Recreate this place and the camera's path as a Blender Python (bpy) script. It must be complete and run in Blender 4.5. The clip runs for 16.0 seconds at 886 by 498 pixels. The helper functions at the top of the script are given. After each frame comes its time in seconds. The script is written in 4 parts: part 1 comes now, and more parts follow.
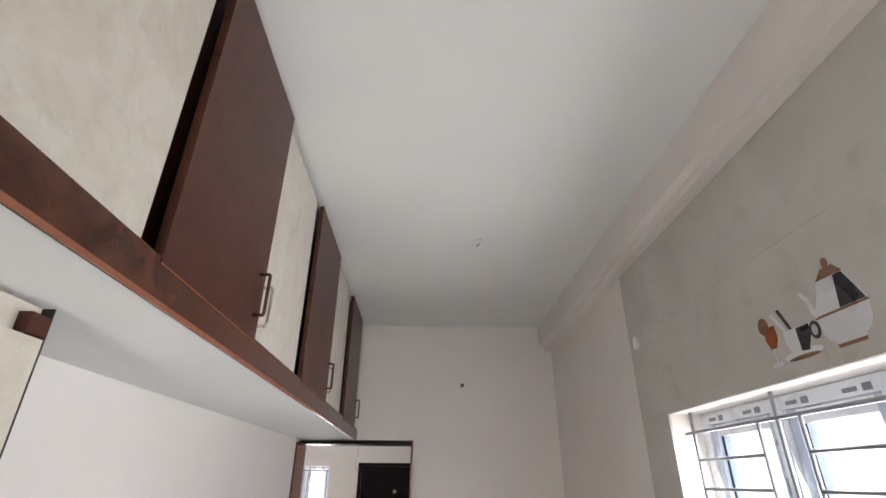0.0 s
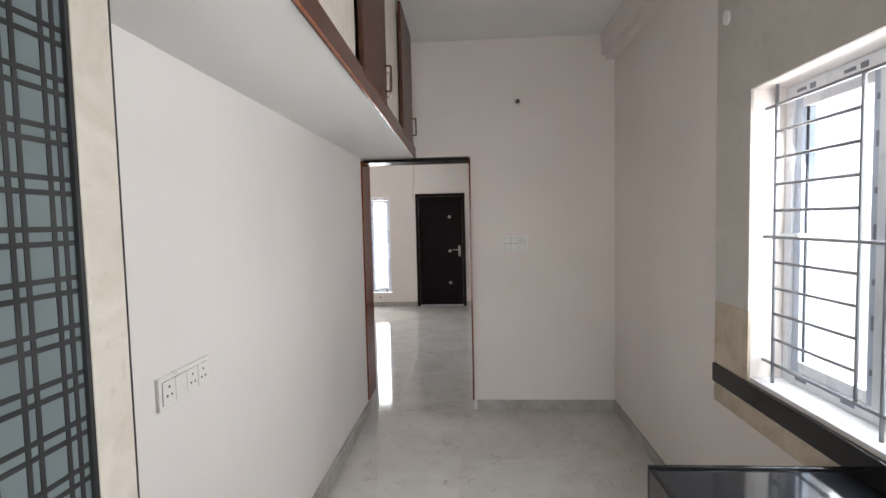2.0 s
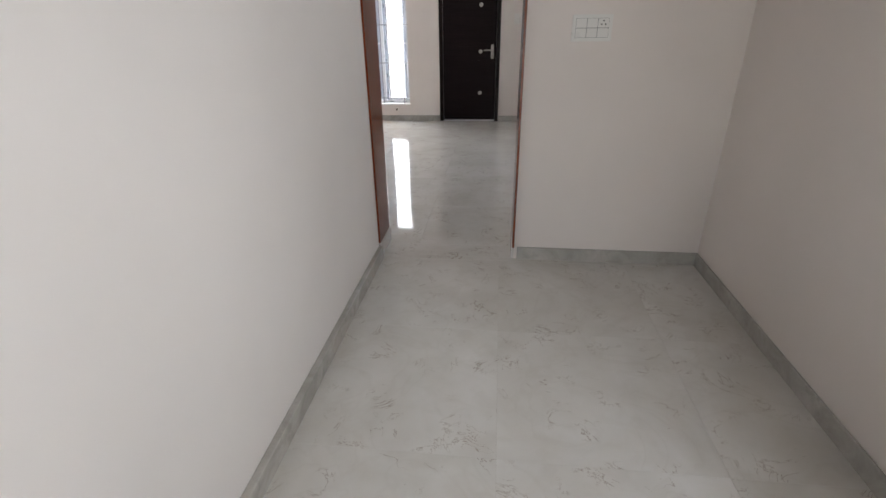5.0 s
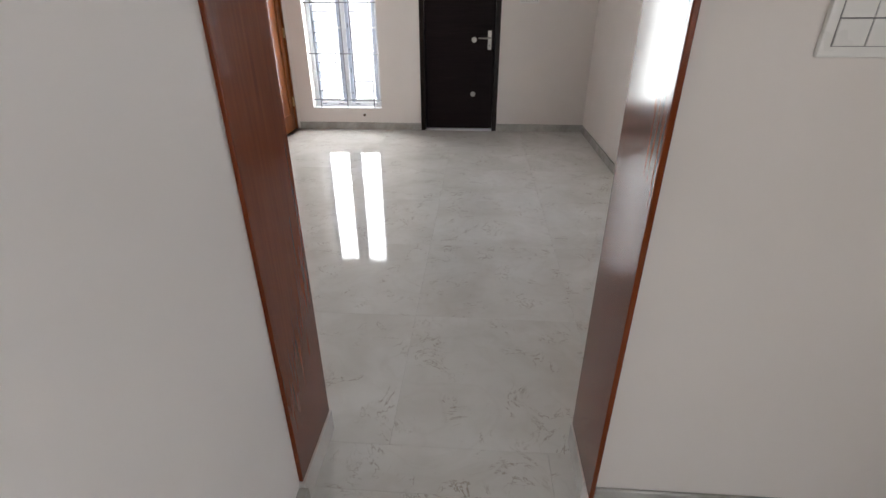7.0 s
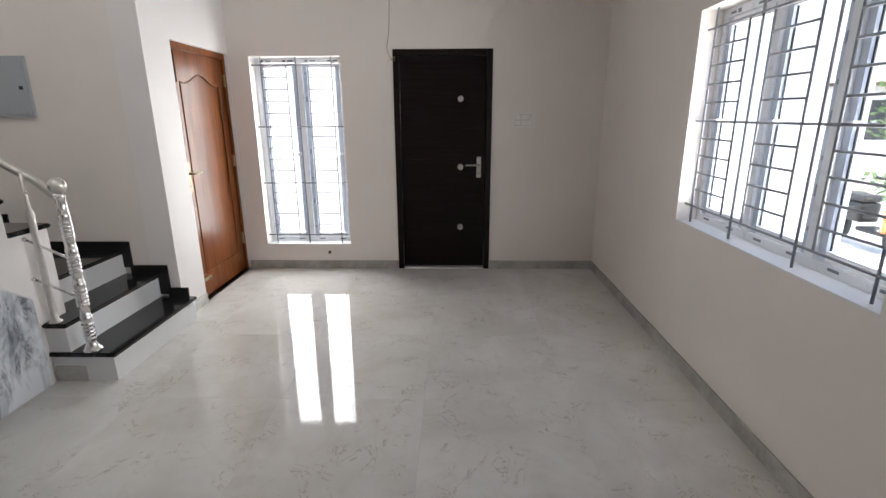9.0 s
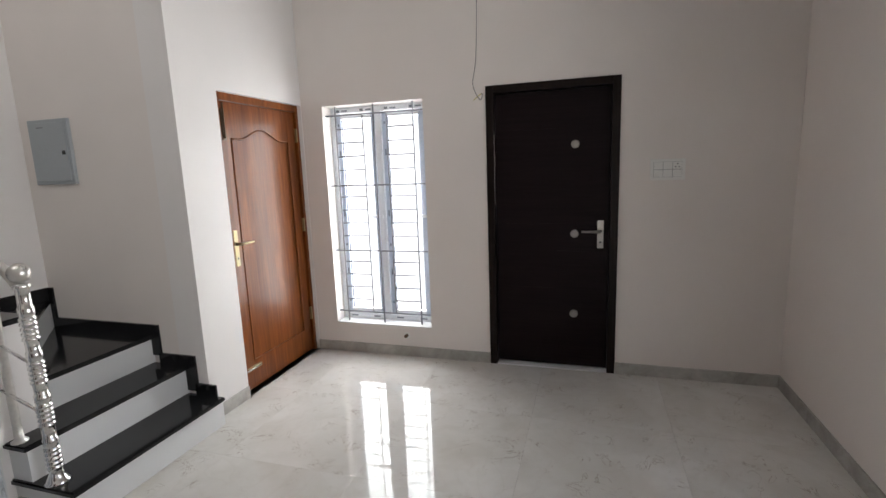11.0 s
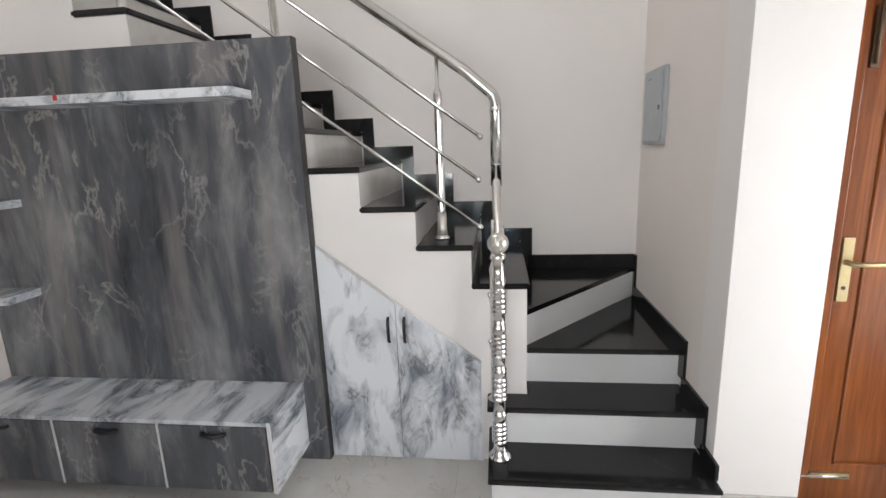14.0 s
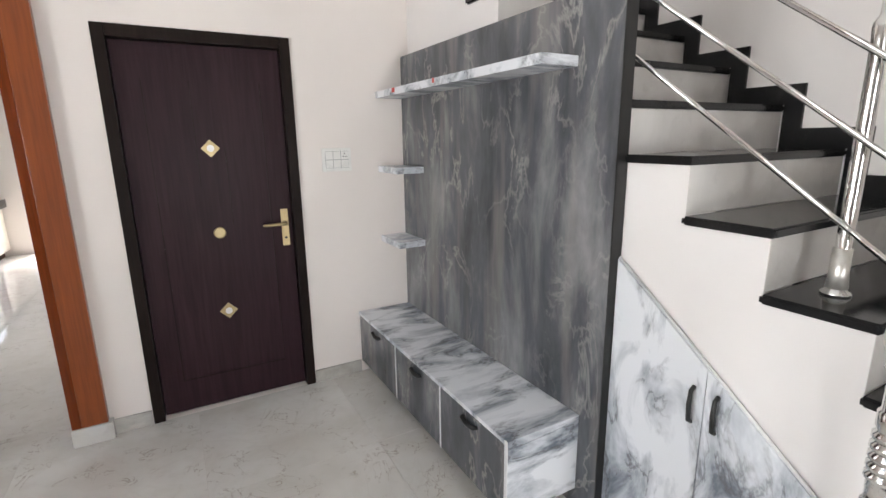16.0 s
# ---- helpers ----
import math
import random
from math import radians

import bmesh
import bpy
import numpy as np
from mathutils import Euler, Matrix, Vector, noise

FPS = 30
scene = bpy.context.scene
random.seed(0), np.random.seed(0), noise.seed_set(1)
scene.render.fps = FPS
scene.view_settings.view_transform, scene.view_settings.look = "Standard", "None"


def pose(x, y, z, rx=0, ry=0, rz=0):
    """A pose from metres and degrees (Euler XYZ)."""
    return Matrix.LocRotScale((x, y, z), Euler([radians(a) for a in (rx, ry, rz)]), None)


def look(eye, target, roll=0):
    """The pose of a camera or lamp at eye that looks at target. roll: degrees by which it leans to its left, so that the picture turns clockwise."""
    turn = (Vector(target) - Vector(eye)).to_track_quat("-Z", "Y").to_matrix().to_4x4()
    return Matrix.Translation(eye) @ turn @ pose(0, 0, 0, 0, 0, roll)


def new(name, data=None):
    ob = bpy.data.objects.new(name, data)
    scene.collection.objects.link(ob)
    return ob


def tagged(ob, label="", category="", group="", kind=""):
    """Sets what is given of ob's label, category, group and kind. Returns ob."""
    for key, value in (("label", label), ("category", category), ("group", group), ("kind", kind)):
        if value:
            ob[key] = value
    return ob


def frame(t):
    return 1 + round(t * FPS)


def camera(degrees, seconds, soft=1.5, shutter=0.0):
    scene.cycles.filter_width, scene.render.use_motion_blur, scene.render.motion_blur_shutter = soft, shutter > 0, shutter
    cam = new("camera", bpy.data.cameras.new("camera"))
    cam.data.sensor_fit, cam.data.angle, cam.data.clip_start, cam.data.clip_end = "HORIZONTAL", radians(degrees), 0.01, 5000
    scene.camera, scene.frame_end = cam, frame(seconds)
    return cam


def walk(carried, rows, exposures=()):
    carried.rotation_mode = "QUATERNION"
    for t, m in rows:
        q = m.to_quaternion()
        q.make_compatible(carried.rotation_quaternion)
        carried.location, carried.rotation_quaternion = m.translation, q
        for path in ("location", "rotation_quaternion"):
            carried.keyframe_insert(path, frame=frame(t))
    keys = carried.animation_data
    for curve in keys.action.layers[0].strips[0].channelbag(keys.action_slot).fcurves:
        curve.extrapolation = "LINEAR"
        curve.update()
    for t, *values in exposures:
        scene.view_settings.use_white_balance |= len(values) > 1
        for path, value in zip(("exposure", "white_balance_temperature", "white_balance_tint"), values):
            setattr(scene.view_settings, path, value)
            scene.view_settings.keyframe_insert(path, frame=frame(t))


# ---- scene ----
cam = camera(85.5, 16.0)
PATH = [
    (0, (1.182, 0.006, 1.822), (1.227, 1.805, 2.695), 0.4),
    (0.5, (1.125, 0.044, 1.791), (1.097, 1.925, 2.47), 0.1),
    (1, (1.091, 0.07, 1.718), (1.017, 2.021, 2.154), -0.3),
    (1.5, (1.08, 0.084, 1.637), (0.969, 2.072, 1.818), -0.5),
    (2, (1.083, 0.096, 1.586), (0.951, 2.088, 1.47), -1.3),
    (2.5, (1.077, 0.105, 1.506), (0.938, 2.058, 1.098), -1.2),
    (3, (1.064, 0.095, 1.434), (0.906, 1.975, 0.77), -0.9),
    (3.5, (1.035, 0.18, 1.425), (0.847, 2.003, 0.623), -0.5),
    (4, (1.002, 0.389, 1.422), (0.766, 2.188, 0.58), -1.0),
    (4.2, (0.998, 0.526, 1.418), (0.747, 2.326, 0.581), -1.3),
    (6.5, (0.724, 2.535, 1.436), (0.616, 4.313, 0.528), 0.4),
    (7, (0.681, 3.039, 1.419), (0.555, 4.812, 0.502), -0.2),
    (7.5, (0.619, 3.464, 1.385), (0.528, 5.266, 0.522), -0.4),
    (8, (0.58, 3.799, 1.416), (0.546, 5.641, 0.637), -0.5),
    (8.5, (0.58, 4.069, 1.464), (0.554, 5.955, 0.799), -0.4),
    (9, (0.563, 4.301, 1.518), (0.516, 6.227, 0.98), -0.3),
    (9.2, (0.577, 4.429, 1.536), (0.52, 6.366, 1.042), -0.4),
    (11.3, (0.761, 5.656, 1.54), (-0.018, 7.469, 1.217), -1.4),
    (11.5, (0.779, 5.788, 1.56), (-0.147, 7.528, 1.219), -0.9),
    (12, (0.744, 6.079, 1.566), (-0.518, 7.587, 1.201), -0.5),
    (12.5, (0.641, 6.321, 1.576), (-0.926, 7.504, 1.197), -0.7),
    (13, (0.589, 6.57, 1.578), (-1.234, 7.286, 1.173), -1.0),
    (13.5, (0.489, 6.744, 1.563), (-1.45, 6.981, 1.136), -1.2),
    (14, (0.334, 6.849, 1.557), (-1.607, 6.615, 1.134), -2.1),
    (14.5, (0.159, 6.979, 1.568), (-1.664, 6.271, 1.149), -2.6),
    (15, (-0.009, 7.109, 1.577), (-1.627, 6.008, 1.16), -2.0),
    (15.5, (-0.231, 7.13, 1.548), (-1.559, 5.695, 1.128), -1.4),
    (16, (-0.428, 7.136, 1.538), (-1.379, 5.434, 1.088), -0.8),
]
walk(cam, [(t, look(eye, target, roll)) for t, eye, target, roll in PATH], [(0.0, 2.9), (1.0, 2.9), (4.0, 2.8), (6.5, 2.9), (8.0, 2.95), (8.5, 2.8), (9.0, 2.65), (11.5, 2.5), (12.5, 2.45), (14.0, 3.05), (16.0, 3.4)])

# ---- world, sun, window light and added fill ----
world = bpy.data.worlds.new("sky")
scene.world = world
world.use_nodes = True
wn = world.node_tree.nodes
sky = wn.new("ShaderNodeTexSky")
sky.sky_type = "NISHITA"
sky.sun_disc = False
sky.sun_elevation, sky.sun_rotation = radians(62), radians(200)
sky.air_density, sky.dust_density = 1.0, 3.0
wn["Background"].inputs["Strength"].default_value = 0.13
world.node_tree.links.new(sky.outputs[0], wn["Background"].inputs["Color"])

sun = new("sun", bpy.data.lights.new("sun", "SUN"))
sun.data.energy, sun.data.angle, sun.data.color = 1.2, radians(12), (1.0, 0.96, 0.9)
sun.matrix_world = look((0, 0, 12), (0.8, 1.8, 8.2))


def area_light(name, eye, target, w, h, watts):
    d = bpy.data.lights.new(name, "AREA")
    d.shape, d.size, d.size_y, d.energy, d.color = "RECTANGLE", w, h, watts, (0.99, 0.985, 0.985)
    ob = new(name, d)
    ob.matrix_world = look(eye, target)
    return ob


# daylight through the three windows; the other two lamps are added fill
area_light("sky_light_front_window", (-0.917, 9.225, 1.15), (-0.917, 7.6, 1.1), 0.80, 1.74, 9.5)
area_light("sky_light_kitchen_window", (2.44, 1.428, 1.49), (1.0, 1.428, 1.1), 1.36, 1.10, 6.0)
# added fill lamp at the unseen end of the kitchen
area_light("sky_light_kitchen_back_door", (0.92, -1.72, 1.15), (0.92, 3, 1.0), 0.7, 2.0, 2.4)
# low outside and aimed up, standing in for light off the sunlit yard
area_light("sky_light_side_window", (2.9, 6.55, 1.1), (-0.5, 6.4, 2.5), 1.6, 1.2, 27)
# no window up here; lamp added to brighten the stairwell
area_light("sky_light_stair_window", (-2.5, 5.2, 5.2), (-1.0, 6.0, 1.0), 1.6, 1.2, 5)


# ---- materials ----
def mat(name):
    m = bpy.data.materials.new(name)
    m.use_nodes = True
    return m, m.node_tree.nodes, m.node_tree.links, m.node_tree.nodes["Principled BSDF"]


def coords(n, l, scale=(1, 1, 1), rot=(0, 0, 0)):
    tc, mp = n.new("ShaderNodeTexCoord"), n.new("ShaderNodeMapping")
    mp.inputs["Scale"].default_value = scale
    mp.inputs["Rotation"].default_value = rot
    l.new(tc.outputs["Object"], mp.inputs["Vector"])
    return mp.outputs[0]


def noise_tex(n, l, vec, scale, detail=4.0, distortion=0.0, rough=0.5):
    t = n.new("ShaderNodeTexNoise")
    t.inputs["Scale"].default_value, t.inputs["Detail"].default_value = scale, detail
    t.inputs["Distortion"].default_value, t.inputs["Roughness"].default_value = distortion, rough
    l.new(vec, t.inputs["Vector"])
    return t.outputs["Fac"]


def ramp(n, l, fac, stops):
    r = n.new("ShaderNodeValToRGB")
    while len(r.color_ramp.elements) < len(stops):
        r.color_ramp.elements.new(0.5)
    for e, (p, c) in zip(r.color_ramp.elements, stops):
        e.position = p
        e.color = (*c, 1) if isinstance(c, tuple) else (c, c, c, 1)
    l.new(fac, r.inputs[0])
    return r.outputs[0]


def mix(n, l, fac, a, b, mode="MIX"):
    m = n.new("ShaderNodeMix")
    m.data_type, m.blend_type = "RGBA", mode
    for sock, v in ((m.inputs[0], fac), (m.inputs[6], a), (m.inputs[7], b)):
        if isinstance(v, (int, float)):
            sock.default_value = v
        elif isinstance(v, tuple):
            sock.default_value = (*v, 1)
        else:
            l.new(v, sock)
    return m.outputs[2]


def math_node(n, l, op, a, b=0.0):
    m = n.new("ShaderNodeMath")
    m.operation = op
    for sock, v in zip(m.inputs, (a, b)):
        if isinstance(v, (int, float)):
            sock.default_value = v
        else:
            l.new(v, sock)
    return m.outputs[0]


def bump(n, l, p, height, strength=0.1, dist=0.002):
    b = n.new("ShaderNodeBump")
    b.inputs["Strength"].default_value, b.inputs["Distance"].default_value = strength, dist
    l.new(height, b.inputs["Height"])
    l.new(b.outputs[0], p.inputs["Normal"])


def ridge(n, l, fac, width):
    """Thin lines where a noise crosses its middle value."""
    return ramp(n, l, math_node(n, l, "ABSOLUTE", math_node(n, l, "SUBTRACT", fac, 0.5)), [(0.0, 1.0), (width, 0.0)])


def paint(name, col, rough=0.55, vary=0.04, bumps=0.08):
    m, n, l, p = mat(name)
    v = coords(n, l)
    big = noise_tex(n, l, v, 1.3, 3)
    dark = tuple(c * (1 - vary * 1.6) for c in col)
    c = mix(n, l, ramp(n, l, big, [(0.3, 0.0), (0.7, 1.0)]), dark, col)
    l.new(c, p.inputs["Base Color"])
    p.inputs["Roughness"].default_value = rough
    p.inputs["Specular IOR Level"].default_value = 0.25
    fine = noise_tex(n, l, v, 90, 3)
    wave = noise_tex(n, l, v, 6, 2)
    bump(n, l, p, math_node(n, l, "ADD", fine, math_node(n, l, "MULTIPLY", wave, 2.0)), bumps, 0.003)
    return m


def wood(name, dark, light, rough=0.3, axis="z", coat=0.0, scale=1.0):
    m, n, l, p = mat(name)
    s = [14 * scale] * 3
    s["xyz".index(axis)] = 0.9 * scale
    v = coords(n, l, tuple(s))
    a = noise_tex(n, l, v, 1.0, 5, 1.2, 0.6)
    s2 = [90.0] * 3
    s2["xyz".index(axis)] = 4.0
    g = noise_tex(n, l, coords(n, l, tuple(s2)), 1.0, 3)
    c = mix(n, l, ramp(n, l, a, [(0.32, 0.0), (0.7, 1.0)]), dark, light)
    c = mix(n, l, math_node(n, l, "MULTIPLY", ramp(n, l, g, [(0.35, 1.0), (0.6, 0.0)]), 0.35), c, tuple(x * 0.5 for x in dark))
    l.new(c, p.inputs["Base Color"])
    p.inputs["Roughness"].default_value = rough
    p.inputs["Coat Weight"].default_value = coat
    p.inputs["Coat Roughness"].default_value = 0.12
    bump(n, l, p, g, 0.06, 0.001)
    return m


def plain(name, col, rough=0.4, metal=0.0, vary=0.06, scale=30):
    m, n, l, p = mat(name)
    f = noise_tex(n, l, coords(n, l), scale, 4)
    l.new(mix(n, l, f, tuple(c * (1 - vary) for c in col), tuple(min(1, c * (1 + vary)) for c in col)), p.inputs["Base Color"])
    r = ramp(n, l, noise_tex(n, l, coords(n, l), scale * 0.3, 3), [(0.3, max(0.02, rough * 0.8)), (0.7, min(1, rough * 1.25))])
    l.new(r, p.inputs["Roughness"])
    p.inputs["Metallic"].default_value = metal
    return m


def floor_marble():
    m, n, l, p = mat("floor_tile_marble")
    tc, oi, off = n.new("ShaderNodeTexCoord"), n.new("ShaderNodeObjectInfo"), n.new("ShaderNodeVectorMath")
    off.operation = "MULTIPLY_ADD"
    l.new(oi.outputs["Random"], off.inputs[0])
    off.inputs[1].default_value = (37.0, 19.0, 53.0)
    l.new(tc.outputs["Object"], off.inputs[2])
    v = off.outputs[0]
    cloud = noise_tex(n, l, v, 2.6, 5, 0.6)
    fine = noise_tex(n, l, v, 11, 5, 0.4)
    c = mix(n, l, ramp(n, l, cloud, [(0.3, 0.0), (0.68, 1.0)]), (0.56, 0.54, 0.50), (0.66, 0.645, 0.615))
    c = mix(n, l, ramp(n, l, fine, [(0.5, 0.0), (0.75, 0.25)]), c, (0.50, 0.475, 0.43))
    line = ridge(n, l, noise_tex(n, l, v, 5.2, 5, 1.6, 0.62), 0.013)
    where = ramp(n, l, noise_tex(n, l, v, 6.5, 2), [(0.51, 0.0), (0.61, 1.0)])
    c = mix(n, l, math_node(n, l, "MULTIPLY", math_node(n, l, "MULTIPLY", line, where), 0.62), c, (0.19, 0.135, 0.085))
    soft = ridge(n, l, noise_tex(n, l, v, 2.1, 3, 1.8), 0.035)
    c = mix(n, l, math_node(n, l, "MULTIPLY", soft, 0.07), c, (0.33, 0.28, 0.22))
    l.new(c, p.inputs["Base Color"])
    p.inputs["Roughness"].default_value = 0.045
    p.inputs["Specular IOR Level"].default_value = 0.48
    wob = noise_tex(n, l, tc.outputs["Object"], 5, 2)
    bump(n, l, p, wob, 0.05, 0.004)
    return m


def white_marble(name, tilt, stretch):
    m, n, l, p = mat(name)
    v = coords(n, l, stretch, tilt)
    a = noise_tex(n, l, v, 2.6, 5, 0.45, 0.58)
    b = noise_tex(n, l, v, 3.0, 6, 0.6, 0.6)
    c = ramp(n, l, a, [(0.33, (0.16, 0.18, 0.21)), (0.44, (0.45, 0.48, 0.52)), (0.56, (0.76, 0.78, 0.81))])
    line = math_node(n, l, "MULTIPLY", ridge(n, l, b, 0.03), ramp(n, l, a, [(0.42, 1.0), (0.55, 0.0)]))
    c = mix(n, l, math_node(n, l, "MULTIPLY", line, 0.8), c, (0.12, 0.12, 0.13))
    l.new(c, p.inputs["Base Color"])
    p.inputs["Roughness"].default_value = 0.22
    return m


def dark_marble():
    m, n, l, p = mat("dark_grey_marble_laminate")
    v = coords(n, l, (2.0, 2.6, 0.75))
    a = noise_tex(n, l, v, 1.7, 6, 0.25, 0.6)
    c = ramp(n, l, a, [(0.30, (0.045, 0.049, 0.056)), (0.5, (0.105, 0.110, 0.120)), (0.70, (0.27, 0.27, 0.275))])
    v2 = coords(n, l, (1.5, 1.8, 0.9), (0.5, 0, 0))
    line = ridge(n, l, noise_tex(n, l, v2, 2.2, 6, 0.5, 0.58), 0.02)
    where = ramp(n, l, noise_tex(n, l, v2, 1.6, 2), [(0.38, 0.0), (0.62, 1.0)])
    c = mix(n, l, math_node(n, l, "MULTIPLY", math_node(n, l, "MULTIPLY", line, where), 0.5), c, (0.46, 0.44, 0.42))
    streak = noise_tex(n, l, coords(n, l, (3, 5, 0.5)), 1.4, 4)
    c = mix(n, l, math_node(n, l, "MULTIPLY", ramp(n, l, streak, [(0.55, 0.0), (0.72, 1.0)]), 0.5), c, (0.30, 0.275, 0.26))
    l.new(c, p.inputs["Base Color"])
    p.inputs["Roughness"].default_value = 0.24
    return m


def granite(name, col, rough):
    m, n, l, p = mat(name)
    v = coords(n, l)
    a, b = noise_tex(n, l, v, 220, 3), noise_tex(n, l, v, 7, 5, 0.8)
    c = mix(n, l, ramp(n, l, a, [(0.55, 0.0), (0.75, 0.5)]), col, tuple(x * 2.2 + 0.01 for x in col))
    c = mix(n, l, ramp(n, l, b, [(0.55, 0.0), (0.8, 0.25)]), c, (0.07, 0.066, 0.06))
    l.new(c, p.inputs["Base Color"])
    l.new(ramp(n, l, b, [(0.35, rough), (0.75, rough + 0.07)]), p.inputs["Roughness"])
    return m


def glass_pane():
    m, n, l, p = mat("window_glass")
    n.remove(p)
    t, g, x = n.new("ShaderNodeBsdfTransparent"), n.new("ShaderNodeBsdfGlossy"), n.new("ShaderNodeMixShader")
    t.inputs[0].default_value = (0.95, 0.97, 0.97, 1)
    g.inputs["Roughness"].default_value = 0.02
    x.inputs[0].default_value = 0.045
    l.new(t.outputs[0], x.inputs[1]), l.new(g.outputs[0], x.inputs[2])
    l.new(x.outputs[0], n["Material Output"].inputs[0])
    return m


def mottled(name, a, b, rough, scale=8):
    m, n, l, p = mat(name)
    v = coords(n, l)
    f = noise_tex(n, l, v, scale, 6, 0.8, 0.65)
    g = noise_tex(n, l, v, scale * 4, 4, 0.4)
    c = mix(n, l, ramp(n, l, f, [(0.32, 0.0), (0.66, 1.0)]), a, b)
    c = mix(n, l, ramp(n, l, g, [(0.58, 0.0), (0.75, 0.35)]), c, tuple(x * 0.75 for x in a))
    l.new(c, p.inputs["Base Color"])
    p.inputs["Roughness"].default_value = rough
    bump(n, l, p, g, 0.03, 0.001)
    return m


M_WALL = paint("cream_wall_paint", (0.80, 0.745, 0.705))
M_WALL_W = paint("white_wall_paint", (0.81, 0.78, 0.76))
M_CEIL = paint("white_ceiling_paint", (0.80, 0.80, 0.79), 0.7)
M_FLOOR = floor_marble()
M_GROUT = plain("grey_grout", (0.44, 0.42, 0.38), 0.5)
M_SKIRT = mottled("grey_marble_skirting", (0.33, 0.32, 0.29), (0.50, 0.48, 0.45), 0.15, 5)
M_TEAK = wood("polished_teak", (0.13, 0.032, 0.006), (0.27, 0.082, 0.017), 0.35, "z", 0.12)
M_FRAME = wood("red_brown_varnished_wood", (0.145, 0.027, 0.006), (0.19, 0.040, 0.010), 0.14, "z", 0.2)
for m in (M_FRAME, M_TEAK):
    m.node_tree.nodes["Principled BSDF"].inputs["Specular IOR Level"].default_value = 0.22
M_ORANGE = wood("orange_brown_varnished_wood", (0.22, 0.050, 0.010), (0.28, 0.070, 0.015), 0.3, "z", 0.1)
M_BLACKDOOR = wood("near_black_wenge_laminate", (0.010, 0.006, 0.007), (0.016, 0.010, 0.011), 0.42, "x")
M_BLACKDOOR.node_tree.nodes["Principled BSDF"].inputs["Specular IOR Level"].default_value = 0.07
M_BROWNDOOR = wood("dark_plum_brown_laminate", (0.027, 0.013, 0.017), (0.037, 0.018, 0.023), 0.42, "z")
M_BROWNDOOR.node_tree.nodes["Principled BSDF"].inputs["Specular IOR Level"].default_value = 0.12
M_DARKFRAME = wood("black_brown_door_frame", (0.012, 0.008, 0.007), (0.020, 0.013, 0.011), 0.32, "z", 0.0)
M_DARKFRAME.node_tree.nodes["Principled BSDF"].inputs["Specular IOR Level"].default_value = 0.1
M_BLACKGRAN = granite("black_granite", (0.012, 0.012, 0.013), 0.08)
M_COUNTER = granite("polished_black_granite_worktop", (0.013, 0.015, 0.019), 0.05)
M_BLACKGRAN.node_tree.nodes["Principled BSDF"].inputs["Specular IOR Level"].default_value = 0.34
M_RISER = paint("white_riser_paint", (0.74, 0.745, 0.745), 0.35, 0.03, 0.03)
M_RISER_T = mottled("grey_white_riser_tile", (0.56, 0.545, 0.52), (0.66, 0.645, 0.62), 0.12, 3)
M_STEEL = plain("polished_stainless_steel", (0.72, 0.71, 0.69), 0.16, 1.0, 0.05, 60)
M_FILM = plain("plastic_film_on_steel", (0.66, 0.64, 0.60), 0.33, 0.75, 0.15, 45)
M_BRASS = plain("antique_brass", (0.40, 0.32, 0.18), 0.42, 1.0, 0.15, 120)
M_NICKEL = plain("brushed nickel", (0.30, 0.285, 0.26), 0.35, 1.0, 0.12, 120)
M_HINGE = plain("dark_bronze", (0.12, 0.08, 0.05), 0.4, 0.8)
M_DARKM = dark_marble()
M_WHITEM = white_marble("white_marble_laminate_doors", (0.6, 0, 0), (1.0, 2.4, 1.0))
M_WHITEM_T = white_marble("white_marble_laminate_unit", (0, 0, 0.5), (1.0, 2.6, 3.0))
M_EDGE = plain("pale_edge_band", (0.70, 0.70, 0.70), 0.35)
M_BLACK = plain("matt_black_metal", (0.012, 0.012, 0.012), 0.4)
M_UPVC = plain("white_upvc", (0.78, 0.80, 0.83), 0.3, 0, 0.03)
M_GASKET = plain("dark_gasket", (0.03, 0.03, 0.035), 0.6)
M_BLUEFILM = plain("bluish_protective_film", (0.50, 0.56, 0.66), 0.4, 0, 0.08)
M_MARK = plain("printed_film_marks", (0.22, 0.24, 0.28), 0.6)
M_GRILLE = plain("light_grey_grille_paint", (0.24, 0.25, 0.28), 0.4, 0, 0.06)
M_GLASS = glass_pane()
M_SWITCH = plain("white_switch_plastic", (0.78, 0.77, 0.74), 0.3, 0, 0.02)
M_SWLINE = plain("switch_gap_grey", (0.20, 0.20, 0.20), 0.6)
M_BOX = plain("grey_enamelled_steel", (0.36, 0.39, 0.41), 0.35, 0, 0.04)
M_CREAM = mottled("cream_mottled_laminate", (0.57, 0.52, 0.45), (0.68, 0.64, 0.575), 0.28, 9)
M_LOFTBROWN = mottled("brown_mottled_laminate", (0.055, 0.017, 0.012), (0.085, 0.029, 0.020), 0.36, 9)
M_LOFTBROWN.node_tree.nodes["Principled BSDF"].inputs["Specular IOR Level"].default_value = 0.22
M_LOFTEDGE = mottled("red_brown_edge_strip", (0.045, 0.014, 0.008), (0.10, 0.034, 0.018), 0.25, 12)
M_EDGEPAINT = plain("worn_orange_lacquer_edge", (0.26, 0.085, 0.04), 0.4, 0, 0.2, 40)
M_LATTICE = plain("dark_etched_lattice", (0.008, 0.009, 0.010), 0.55)
M_FROST = plain("frosted_blue_grey_glass", (0.17, 0.21, 0.22), 0.14, 0, 0.05, 6)
